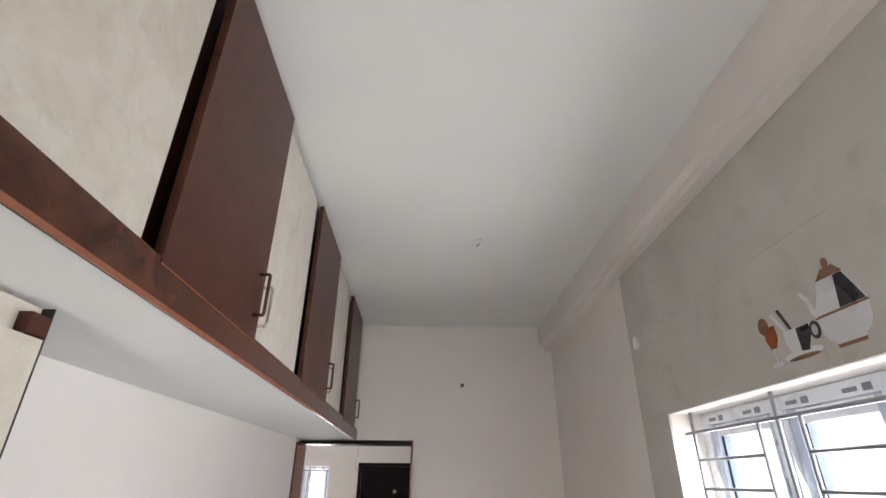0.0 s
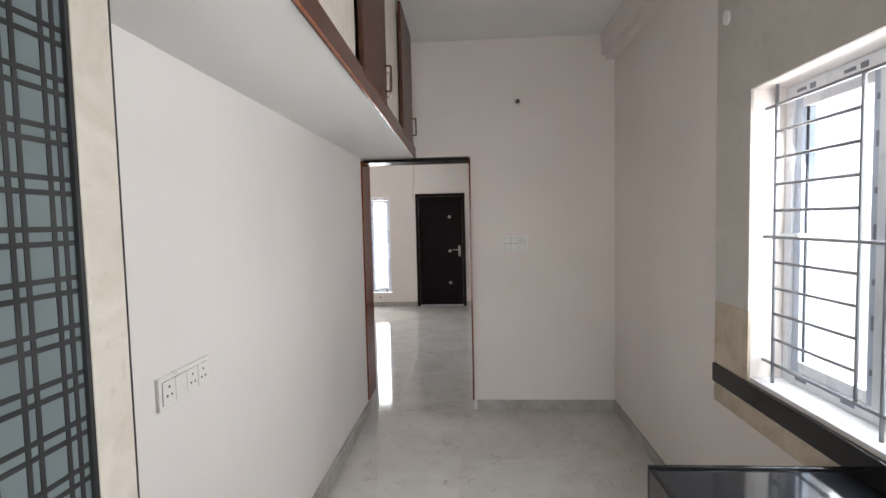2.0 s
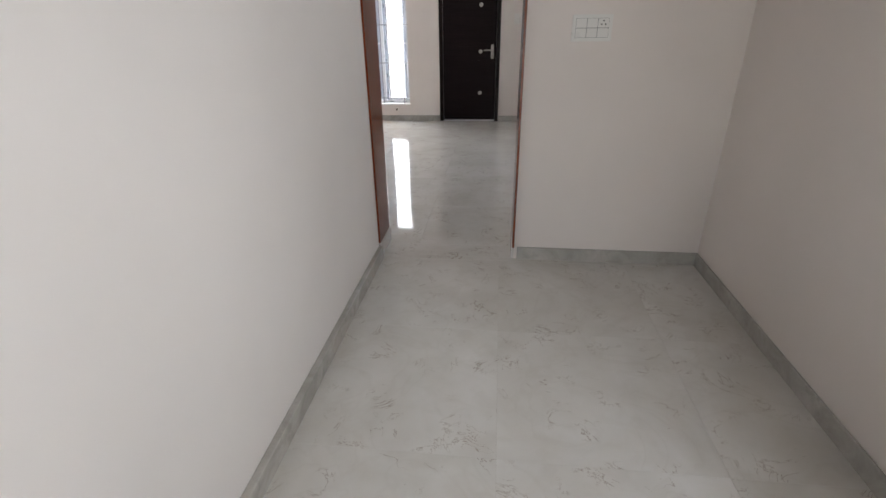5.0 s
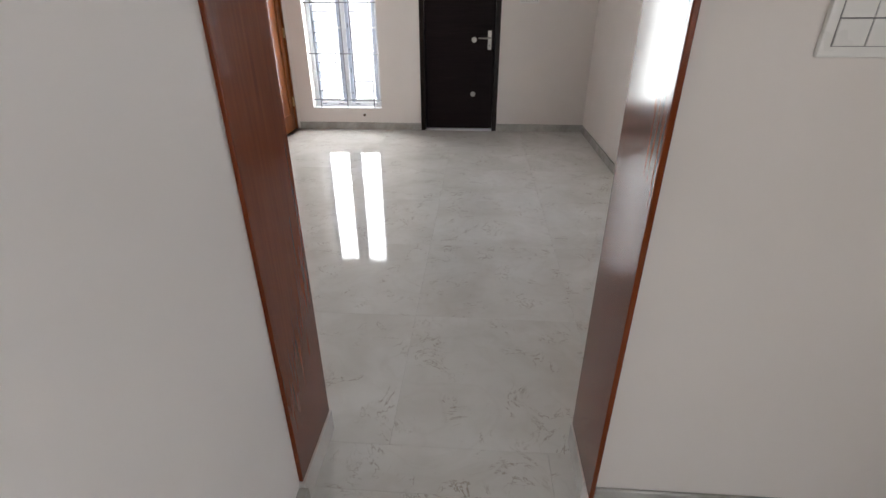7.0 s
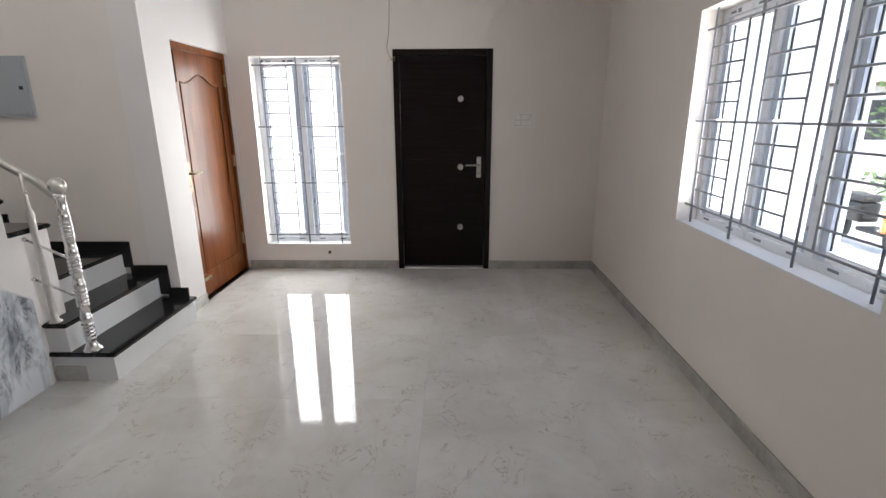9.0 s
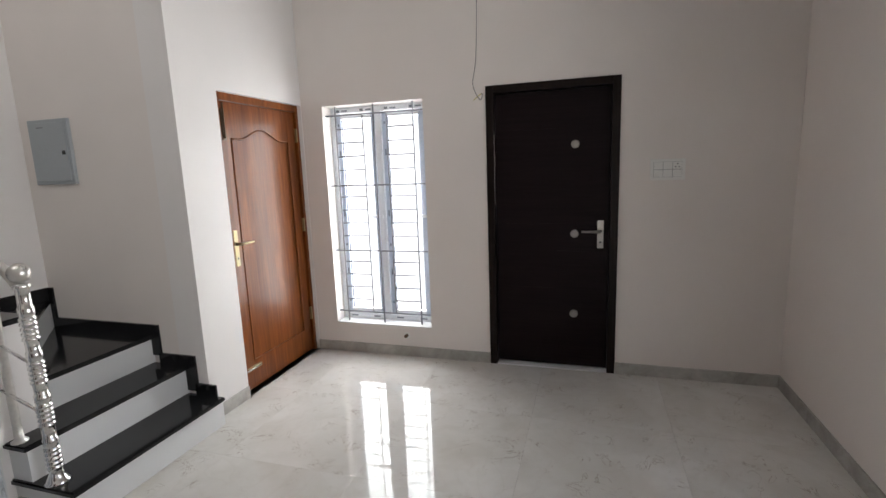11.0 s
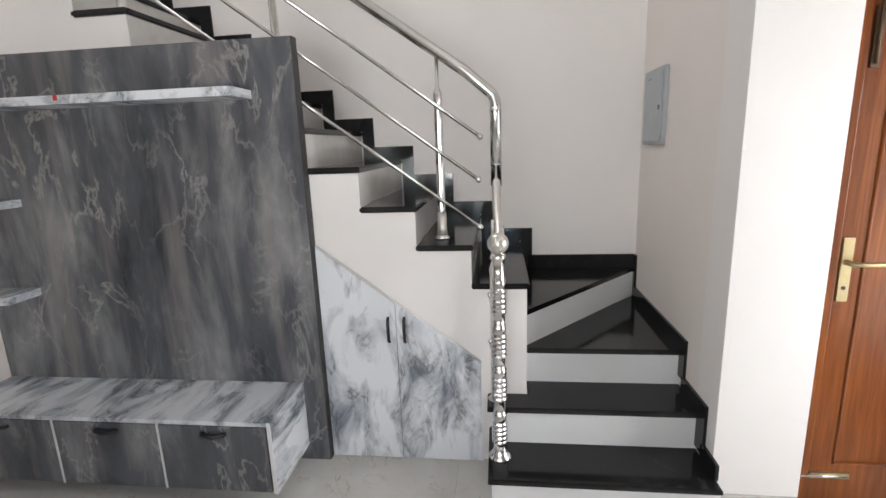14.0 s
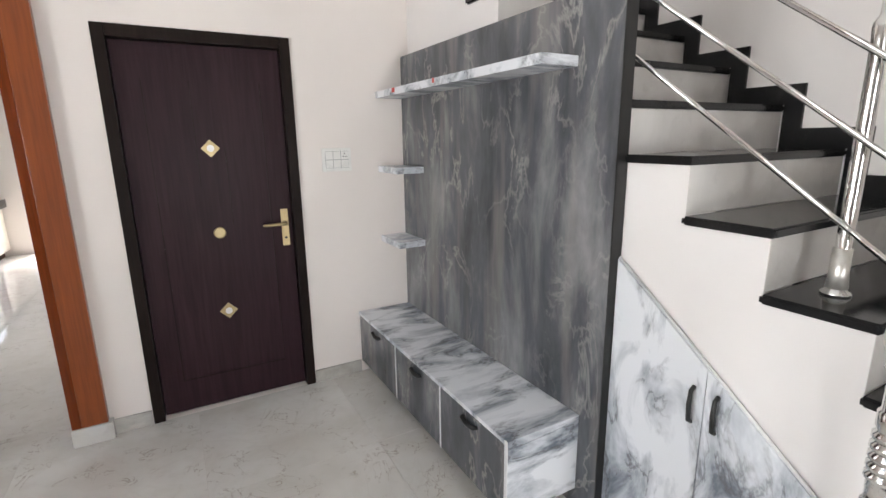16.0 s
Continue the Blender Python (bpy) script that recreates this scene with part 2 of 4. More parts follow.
M_TILE_G = mottled("grey_glazed_wall_tile", (0.50, 0.475, 0.435), (0.58, 0.555, 0.515), 0.16, 2.5)
M_TILE_B = mottled("beige_veined_wall_tile", (0.40, 0.325, 0.23), (0.58, 0.50, 0.39), 0.16, 6)
M_SINK = plain("dark_composite_sink", (0.06, 0.07, 0.075), 0.3)
M_WIRE = plain("yellow_wire", (0.55, 0.48, 0.16), 0.5)
M_WIRE_G = plain("grey_wire", (0.20, 0.19, 0.17), 0.5)
M_DARK = plain("dark_socket_interior", (0.03, 0.03, 0.03), 0.6)
M_OUT = plain("bright_white_render", (0.75, 0.75, 0.73), 0.8, 0, 0.05, 2)
M_GROUND = mottled("pale_concrete_yard", (0.42, 0.41, 0.38), (0.55, 0.53, 0.50), 0.85, 3)
M_LEAF = plain("green_leaves", (0.07, 0.13, 0.03), 0.5, 0, 0.5, 3)
M_BARK = plain("grey_brown_bark", (0.14, 0.10, 0.07), 0.8)
M_GATE = plain("orange_gate_paint", (0.42, 0.17, 0.04), 0.5)
M_YELLOW = plain("yellow_panel", (0.60, 0.42, 0.05), 0.5)
M_RED = plain("red_mark", (0.5, 0.03, 0.02), 0.5)
M_DEC_O = plain("orange_print", (0.30, 0.075, 0.02), 0.3)
M_DEC_W = plain("pale_grey_print", (0.66, 0.66, 0.67), 0.3)
M_DEC_B = plain("black_print", (0.03, 0.03, 0.035), 0.3)
M_DEC_T = plain("tan_print", (0.24, 0.12, 0.06), 0.3)


# ---- mesh helpers ----
def box(bm, x0, x1, y0, y1, z0, z1, m=None):
    vs = [bm.verts.new((x, y, z)) for x in (x0, x1) for y in (y0, y1) for z in (z0, z1)]
    for f in ((0, 1, 3, 2), (4, 6, 7, 5), (0, 4, 5, 1), (2, 3, 7, 6), (0, 2, 6, 4), (1, 5, 7, 3)):
        bm.faces.new([vs[i] for i in f])
    if m:
        bmesh.ops.transform(bm, matrix=m, verts=vs)
    return vs


def soft_box(x0, x1, y0, y1, z0, z1, r=0.003):
    bm = bmesh.new()
    box(bm, x0, x1, y0, y1, z0, z1)
    bmesh.ops.bevel(bm, geom=bm.edges[:], offset=r, segments=2, affect="EDGES", profile=0.6)
    return bm


def one_box(*a):
    bm = bmesh.new()
    box(bm, *a)
    return bm


def tube(bm, pts, r, seg=10, radii=None):
    """A round bar along the points, closed at both ends."""
    pts = [Vector(p) for p in pts]
    rings, side = [], None
    for i, p in enumerate(pts):
        d = (pts[min(i + 1, len(pts) - 1)] - pts[max(i - 1, 0)]).normalized()
        if side is None:
            side = d.orthogonal().normalized()
        side = (side - d * side.dot(d)).normalized()
        up = d.cross(side)
        rr = radii[i] if radii else r
        rings.append([bm.verts.new(p + rr * (math.cos(a) * side + math.sin(a) * up)) for a in (2 * math.pi * k / seg for k in range(seg))])
    for a, b in zip(rings, rings[1:]):
        for k in range(seg):
            f = bm.faces.new((a[k], a[(k + 1) % seg], b[(k + 1) % seg], b[k]))
            f.smooth = True
    bm.faces.new(rings[0][::-1]), bm.faces.new(rings[-1])
    return bm


def bar(p0, p1, r, seg=10):
    return tube(bmesh.new(), [p0, p1], r, seg)


def ball(bm, c, r, seg=12):
    vs = bmesh.ops.create_uvsphere(bm, u_segments=seg, v_segments=seg // 2 + 2, radius=r, matrix=Matrix.Translation(c))["verts"]
    for v in vs:
        for f in v.link_faces:
            f.smooth = True
    return bm


def prism(pts, axis, a, b):
    """A flat outline in the two other axes, thickened from a to b along the axis."""
    bm = bmesh.new()

    def place(u, v, w):
        return {"x": (w, u, v), "y": (u, w, v), "z": (u, v, w)}[axis]
    lo = [bm.verts.new(place(u, v, a)) for u, v in pts]
    hi = [bm.verts.new(place(u, v, b)) for u, v in pts]
    bm.faces.new(lo[::-1]), bm.faces.new(hi)
    for i in range(len(pts)):
        j = (i + 1) % len(pts)
        bm.faces.new((lo[i], lo[j], hi[j], hi[i]))
    bmesh.ops.recalc_face_normals(bm, faces=bm.faces[:])
    return bm


ORIGIN = {}


def thing(name, label, category, at, group="", kind=""):
    ob = new(name)
    ob.location = at
    ob.empty_display_size = 0.1
    ORIGIN[ob.name] = Vector(at)
    return tagged(ob, label, category, group, kind)


def part(name, bm, material, parent=None, label="", kind=""):
    root = parent
    while root is not None and root.parent:
        root = root.parent
    if root is not None:
        bmesh.ops.translate(bm, vec=-ORIGIN[root.name], verts=bm.verts[:])
    me = bpy.data.meshes.new(name)
    bm.normal_update()
    bm.to_mesh(me)
    bm.free()
    me.materials.append(material)
    ob = new(name, me)
    ob.parent = parent
    return tagged(ob, label, "", "", kind)


def solo(name, bm, material, label, category, at, kind="", group=""):
    """A thing of one mesh."""
    bmesh.ops.translate(bm, vec=-Vector(at), verts=bm.verts[:])
    me = bpy.data.meshes.new(name)
    bm.to_mesh(me)
    bm.free()
    me.materials.append(material)
    ob = new(name, me)
    ob.location = at
    ORIGIN[ob.name] = Vector(at)
    return tagged(ob, label, category, group, kind)


def wall(name, axis, a, b, u0, u1, z0, z1, holes, material, label):
    """A wall from a to b across its thickness and u0 to u1 along it; holes are (u0, u1, z0, z1)."""
    bm = bmesh.new()
    us = sorted({u0, u1, *[h[0] for h in holes], *[h[1] for h in holes]})
    for p, q in zip(us, us[1:]):
        mid = (p + q) / 2
        cut = sorted((h[2], h[3]) for h in holes if h[0] < mid < h[1])
        lo = z0
        for c0, c1 in cut + [(z1, z1)]:
            if c0 > lo + 1e-4:
                box(bm, *((a, b, p, q) if axis == "x" else (p, q, a, b)), lo, c0)
            lo = c1
    bmesh.ops.remove_doubles(bm, verts=bm.verts[:], dist=1e-5)
    inner = [f for f in bm.faces if any(g is not f and set(g.verts) == set(f.verts) for g in f.verts[0].link_faces)]
    bmesh.ops.delete(bm, geom=inner, context="FACES_ONLY")
    return solo(name, bm, material, label, "wall", (0, 0, 0), "structure")


# ---- plan ----
KX0, KX1, KY0, KY1 = 0.165, 2.216, -1.6, 4.05      # kitchen
LX0, LX1, LY0, LY1 = -1.535, 1.96, 4.235, 9.0      # living room
SX0, SY1 = -2.80, 7.72                             # stair bay
CEIL = 3.035
DOOR_L, DOOR_R, DOOR_TOP = 0.165, 1.06, 2.11
W1 = (-1.344, -0.49, 0.25, 2.05)
W2 = (5.79, 7.30, 0.872, 2.08)
W3 = (0.72, 2.136, 0.90, 2.087)
D1 = (-0.005, 0.915, 0.0, 2.1)
D2 = (-1.085, -0.178, 0.0, 2.09)
D3 = (8.062, 8.996, 0.0, 2.07)

solo("floor", one_box(-3.0, 2.6, -1.9, 9.4, -0.15, -0.006), M_GROUT, "pale grey veined marble tile floor, polished", "floor", (0, 0, 0), "structure")
wall("wall_north", "y", LY1, LY1 + 0.24, LX0 - 0.2, LX1 + 0.24, -0.1, CEIL, [W1, D1], M_WALL, "cream painted wall with a window and the main door")
wall("wall_east", "x", LX1, LX1 + 0.24, LY0, LY1, -0.1, CEIL, [W2], M_WALL, "cream painted wall with a wide window")
wall("wall_partition", "y", KY1, LY0, SX0 - 0.2, KX1 + 0.24, -0.1, CEIL, [(DOOR_L, DOOR_R, -0.1, DOOR_TOP), D2], M_WALL, "cream painted wall between kitchen and living room")
wall("wall_kitchen_east", "x", KX1, KX1 + 0.24, KY0, KY1, -0.1, CEIL, [W3], M_WALL, "cream painted kitchen wall with a window")
wall("wall_kitchen_west", "x", KX0 - 0.18, KX0, KY0, KY1, -0.1, CEIL, [], M_WALL_W, "white painted kitchen wall")
# unseen end wall; its opening is made up to hold the fill lamp
wall("wall_kitchen_south", "y", KY0 - 0.2, KY0, KX0 - 0.18, KX1 + 0.24, -0.1, CEIL, [(0.55, 1.3, -0.1, 2.1)], M_WALL, "cream painted kitchen end wall, unseen, with an opening added for light")
wall("wall_west", "x", LX0 - 0.2, LX0, SY1, LY1, -0.1, 6.0, [(D3[0], D3[1], 0, D3[3])], M_WALL_W, "white painted wall with a teak door")
wall("wall_stair_north", "y", SY1, SY1 + 0.2, SX0 - 0.2, LX0 - 0.2, -0.1, 6.0, [], M_WALL, "cream painted wall at the stair turn")
wall("wall_stair_west", "x", SX0 - 0.2, SX0, KY1, SY1, -0.1, 6.0, [], M_WALL_W, "white painted wall along the stair")
wall("wall_stair_south", "y", KY1, LY0, SX0 - 0.2, LX0 - 0.2, CEIL, 6.0, [], M_WALL_W, "white painted upper stair wall")
wall("wall_stair_upper_east", "x", LX0 - 0.2, LX0 - 0.02, LY0, SY1, CEIL + 0.2, 6.0, [], M_WALL_W, "white painted upper stair wall")
solo("ceiling_living", one_box(LX0 - 0.2, LX1 + 0.24, LY0 - 0.185, LY1 + 0.24, CEIL, CEIL + 0.2), M_CEIL, "white painted living room ceiling", "ceiling", (0, 0, 0), "structure")
solo("ceiling_kitchen", one_box(KX0 - 0.18, KX1 + 0.24, KY0 - 0.2, KY1, CEIL, CEIL + 0.2), M_CEIL, "white painted kitchen ceiling", "ceiling", (0, 0, 0), "structure")
solo("ceiling_stair", one_box(SX0 - 0.2, LX0, KY1, SY1 + 0.2, 6.0, 6.2), M_CEIL, "white painted stairwell ceiling", "ceiling", (0, 0, 0), "structure")
bm = bmesh.new()
box(bm, KX1 - 0.105, KX1, KY0, KY1, 2.83, CEIL)
bmesh.ops.bevel(bm, geom=[e for e in bm.edges if all(v.co.x < KX1 - 0.1 and v.co.z < 2.9 for v in e.verts)], offset=0.04, segments=6, affect="EDGES")
solo("beam", bm, M_WALL, "cream painted ceiling beam over the window", "beam", (0, 0, 0), "structure")


def skirting(runs):
    bm = bmesh.new()
    for x0, x1, y0, y1 in runs:
        box(bm, x0, x1, y0, y1, 0.0, 0.085)
    bmesh.ops.bevel(bm, geom=[e for e in bm.edges if all(v.co.z > 0.08 for v in e.verts)], offset=0.003, segments=1, affect="EDGES")
    return solo("baseboard", bm, M_SKIRT, "grey marble skirting along the walls", "skirting", (0, 0, 0), "structure")


skirting([(LX0, D1[0] - 0.004, LY1 - 0.012, LY1), (D1[1] + 0.004, LX1, LY1 - 0.012, LY1), (LX1 - 0.012, LX1, LY0, LY1 - 0.012),
          (LX0, LX0 + 0.012, SY1 + 0.0, D3[0] - 0.003), (DOOR_R + 0.12, LX1 - 0.012, LY0, LY0 + 0.012), (D2[1] + 0.004, 0.02, LY0, LY0 + 0.012), (-1.40, D2[0] - 0.004, LY0, LY0 + 0.012),
          (KX0, KX0 + 0.03, 0.9, KY1 - 0.064), (DOOR_R + 0.02, KX1 - 0.012, KY1 - 0.012, KY1), (KX1 - 0.012, KX1, 1.60, KY1), (1.62, KX1 - 0.012, 1.585, 1.597)])


# ---- doorway between kitchen and living room ----
def doorway_frame():
    t = thing("door_frame", "red-brown varnished wooden lining of the open kitchen doorway", "door frame", (0.61, 4.15, 0.1), kind="structure")
    part("jamb", soft_box(DOOR_L - 0.03, DOOR_L + 0.012, 3.993, 4.285, 0.1, DOOR_TOP - 0.02), M_FRAME, t)
    part("jamb", soft_box(DOOR_R - 0.014, DOOR_R, 3.993, 4.285, 0.1, DOOR_TOP - 0.02), M_FRAME, t)
    part("head", soft_box(DOOR_L + 0.012, DOOR_R - 0.014, KY1 - 0.004, 4.285, DOOR_TOP - 0.03, DOOR_TOP - 0.01), M_DARKFRAME, t, "dark head board")
    part("facing", soft_box(0.02, DOOR_L - 0.03, LY0 + 0.001, 4.285, 0.1, DOOR_TOP + 0.1), M_ORANGE, t, "orange-brown flat facing board")
    part("facing", soft_box(DOOR_R + 0.001, DOOR_R + 0.145, LY0 + 0.001, 4.285, 0.1, DOOR_TOP + 0.1), M_ORANGE, t, "orange-brown flat facing board")
    part("head_facing", soft_box(DOOR_L - 0.03, DOOR_R + 0.03, LY0 + 0.001, 4.285, DOOR_TOP - 0.008, DOOR_TOP + 0.1), M_ORANGE, t, "orange-brown flat facing board")
    for x0, x1, y0 in ((0.0, DOOR_L + 0.018, 3.988), (DOOR_R - 0.018, DOOR_R + 0.16, KY1 + 0.002)):
        part("plinth_block", soft_box(x0, x1, y0, 4.292, 0.0, 0.098), M_RISER_T, t, "pale marble plinth block")


doorway_frame()


# ---- doors ----
def disc_knob(parent, x, y, z, sign, r=0.027, metal=M_BRASS):
    bm = bmesh.new()
    tube(bm, [(x, y, z), (x, y + sign * 0.006, z), (x, y + sign * 0.010, z)], r, 20, [r, r, r * 0.8])
    k = part("ornament", bm, metal, parent, "round metal stud")
    part("stud_centre", tube(bmesh.new(), [(x, y + sign * 0.010, z), (x, y + sign * 0.013, z)], r * 0.35, 12), metal, k)


def diamond(parent, x, y, z, sign, r=0.047):
    bm = prism([(x - r, z), (x, z - r), (x + r, z), (x, z + r)], "y", min(y, y + sign * 0.008), max(y, y + sign * 0.008))
    k = part("ornament", bm, M_BRASS, parent, "diamond brass stud")
    part("stud_centre", tube(bmesh.new(), [(x, y + sign * 0.008, z), (x, y + sign * 0.013, z)], r * 0.4, 14), M_DEC_W, k)


def lever(parent, p, out, along, material, h=0.2):
    """A lever handle on a tall plate: p on the leaf, out of it, and along the lever."""
    p, out, along = Vector(p), Vector(out), Vector(along)
    bm = bmesh.new()
    w = [abs(along[i]) * 0.021 + abs(out[i]) * 0.004 for i in range(2)]
    c = p + out * 0.004
    box(bm, c.x - w[0], c.x + w[0], c.y - w[1], c.y + w[1], p.z - h * 0.62, p.z + h * 0.38)
    bmesh.ops.bevel(bm, geom=bm.edges[:], offset=0.0025, segments=2, affect="EDGES")
    plate = part("handle_plate", bm, material, parent)
    q = p + out * 0.05
    part("lever", tube(bmesh.new(), [p + out * 0.006, p + out * 0.03, q, q + along * 0.03, q + along * 0.12, q + along * 0.13], 0.009, 10, [0.012, 0.010, 0.010, 0.010, 0.008, 0.005]), material, plate)
    kz = p.z - h * 0.4
    part("keyhole", tube(bmesh.new(), [Vector((p.x, p.y, kz)) + out * 0.006, Vector((p.x, p.y, kz)) + out * 0.010], 0.008, 10), M_DARK, plate)


def front_door():
    x0, x1, _, z1 = D1
    t = thing("door_1", "closed near-black laminate main door with nickel studs", "door", (0.455, 9.06, 0), kind="structure")
    part("frame_side", soft_box(x0, x0 + 0.055, 8.985, 9.16, 0, z1), M_DARKFRAME, t)
    part("frame_side", soft_box(x1 - 0.055, x1, 8.985, 9.16, 0, z1), M_DARKFRAME, t)
    part("frame_head", soft_box(x0 + 0.055, x1 - 0.055, 8.985, 9.16, z1 - 0.055, z1), M_DARKFRAME, t)
    leaf = part("leaf", soft_box(x0 + 0.058, x1 - 0.058, 9.03, 9.07, 0.022, z1 - 0.058), M_BLACKDOOR, t)
    for i, (w0, w1, z) in enumerate(((0.14, 0.48, 0.62), (0.14, 0.48, 1.1), (0.14, 0.34, 1.5), (0.52, 0.72, 1.32), (0.16, 0.5, 1.78), (0.5, 0.7, 0.9))):
        part("groove_line", one_box(x0 + w0, x0 + w1, 9.028, 9.031, z, z + 0.003), M_BLACKDOOR, leaf)
    for z in (1.665, 1.03, 0.43):
        disc_knob(leaf, 0.622, 9.03, z, -1, 0.03, M_NICKEL)
    lever(leaf, (0.80, 9.03, 1.05), (0, -1, 0), (-1, 0, 0), M_NICKEL)
    part("strip_plate", one_box(x0 + 0.056, x0 + 0.062, 8.99, 9.03, 1.25, 1.75), M_STEEL, t)
    part("threshold", one_box(x0 + 0.055, x1 - 0.055, 8.99, 9.16, 0.0, 0.006), M_RISER, t, "pale threshold strip under the leaf")
    part("outer_screen", one_box(x0 - 0.1, x1 + 0.1, 9.26, 9.3, 0.03, z1 + 0.05), M_OUT, t)


def side_door():
    x0, x1, _, z1 = D2
    y = LY0
    t = thing("door_2", "closed dark plum-brown door with brass diamond studs", "door", (-0.63, 4.2, 0), kind="structure")
    part("frame_side", soft_box(x0, x0 + 0.055, y - 0.15, y + 0.012, 0, z1), M_DARKFRAME, t)
    part("frame_side", soft_box(x1 - 0.055, x1, y - 0.15, y + 0.012, 0, z1), M_DARKFRAME, t)
    part("frame_head", soft_box(x0 + 0.055, x1 - 0.055, y - 0.15, y + 0.012, z1 - 0.06, z1), M_DARKFRAME, t)
    leaf = part("leaf", soft_box(x0 + 0.058, x1 - 0.058, y - 0.07, y - 0.032, 0.012, z1 - 0.063), M_BROWNDOOR, t)
    f = y - 0.032
    for a, b, z0, z2 in ((x0 + 0.17, x1 - 0.17, 0.195, 0.2), (x0 + 0.17, x0 + 0.174, 0.2, 1.85), (x1 - 0.174, x1 - 0.17, 0.2, 1.85), (x0 + 0.38, x0 + 0.383, 1.08, 1.5), (x0 + 0.52, x0 + 0.523, 1.3, 1.85)):
        part("groove_line", one_box(a, b, f - 0.001, f + 0.0015, z0, z2), M_DARKFRAME, leaf)
    diamond(leaf, -0.63, f, 1.502, 1)
    disc_knob(leaf, -0.628, f, 1.037, 1, 0.033)
    diamond(leaf, -0.626, f, 0.576, 1)
    lever(leaf, (-0.985, f, 1.06), (0, 1, 0), (1, 0, 0), M_BRASS, 0.22)
    part("back_panel", one_box(x0, x1, KY1 - 0.02, KY1 - 0.001, 0, z1), M_WALL, t)


def teak_door():
    y0, y1, _, z1 = D3
    x = LX0 - 0.045
    t = thing("door_3", "closed polished teak door with an arched panel", "door", (x, 8.52, 0), kind="structure")
    part("frame_side", soft_box(x - 0.05, x + 0.012, y0, y0 + 0.05, 0, z1), M_TEAK, t)
    part("frame_side", soft_box(x - 0.05, x + 0.012, y1 - 0.035, y1, 0, z1), M_TEAK, t)
    part("frame_head", soft_box(x - 0.05, x + 0.012, y0 + 0.05, y1 - 0.035, z1 - 0.05, z1), M_TEAK, t)
    a, b, c, d = y0 + 0.053, y1 - 0.038, 0.008, z1 - 0.053
    leaf = part("leaf", soft_box(x - 0.045, x - 0.018, a, b, c, d), M_TEAK, t)
    pa, pb, pc, pd = a + 0.10, b - 0.10, c + 0.20, d - 0.24
    n = 24
    arch = [(pa + (pb - pa) * i / n, pd + 0.075 * (0.5 - 0.5 * math.cos(2 * math.pi * min(max((i / n - 0.12) / 0.76, 0), 1)))) for i in range(n + 1)]
    # stiles and rails stand proud of the recessed panel
    part("stile", one_box(x - 0.018, x - 0.008, a, pa, c, d), M_TEAK, leaf)
    part("stile", one_box(x - 0.018, x - 0.008, pb, b, c, d), M_TEAK, leaf)
    part("rail", one_box(x - 0.018, x - 0.0085, pa, pb, c, pc), M_TEAK, leaf)
    part("top_rail", prism([(pa, d)] + arch + [(pb, d)], "x", x - 0.018, x - 0.0085), M_TEAK, leaf)
    ring = [(x, u, v) for u, v in arch] + [(x, pb, pc), (x, pa, pc), (x, *arch[0])]
    part("moulding", tube(bmesh.new(), [(x - 0.009, u, v) for _, u, v in ring], 0.007, 8), M_TEAK, leaf)
    lever(leaf, (x - 0.008, a + 0.035, 1.07), (1, 0, 0), (0, 1, 0), M_BRASS, 0.25)
    for z in (0.28, 1.05, 1.78):
        part("hinge", one_box(x - 0.004, x + 0.013, y1 - 0.045, y1 - 0.028, z, z + 0.11), M_BRASS, t, "brass butt hinge")
    bolt = part("tower_bolt", one_box(x - 0.0078, x + 0.004, a + 0.01, a + 0.16, 0.145, 0.17), M_BRASS, leaf, "brass tower bolt")
    part("bolt_rod", bar((x + 0.008, a - 0.03, 0.158), (x + 0.008, a + 0.15, 0.158), 0.006), M_STEEL, bolt)
    bolt = part("tower_bolt", one_box(x - 0.0078, x + 0.004, a + 0.015, a + 0.045, d - 0.25, d - 0.05), M_HINGE, leaf, "dark bronze tower bolt")
    part("bolt_rod", bar((x + 0.008, a + 0.03, d - 0.24), (x + 0.008, a + 0.03, d - 0.01), 0.006), M_HINGE, bolt)


front_door(), side_door(), teak_door()


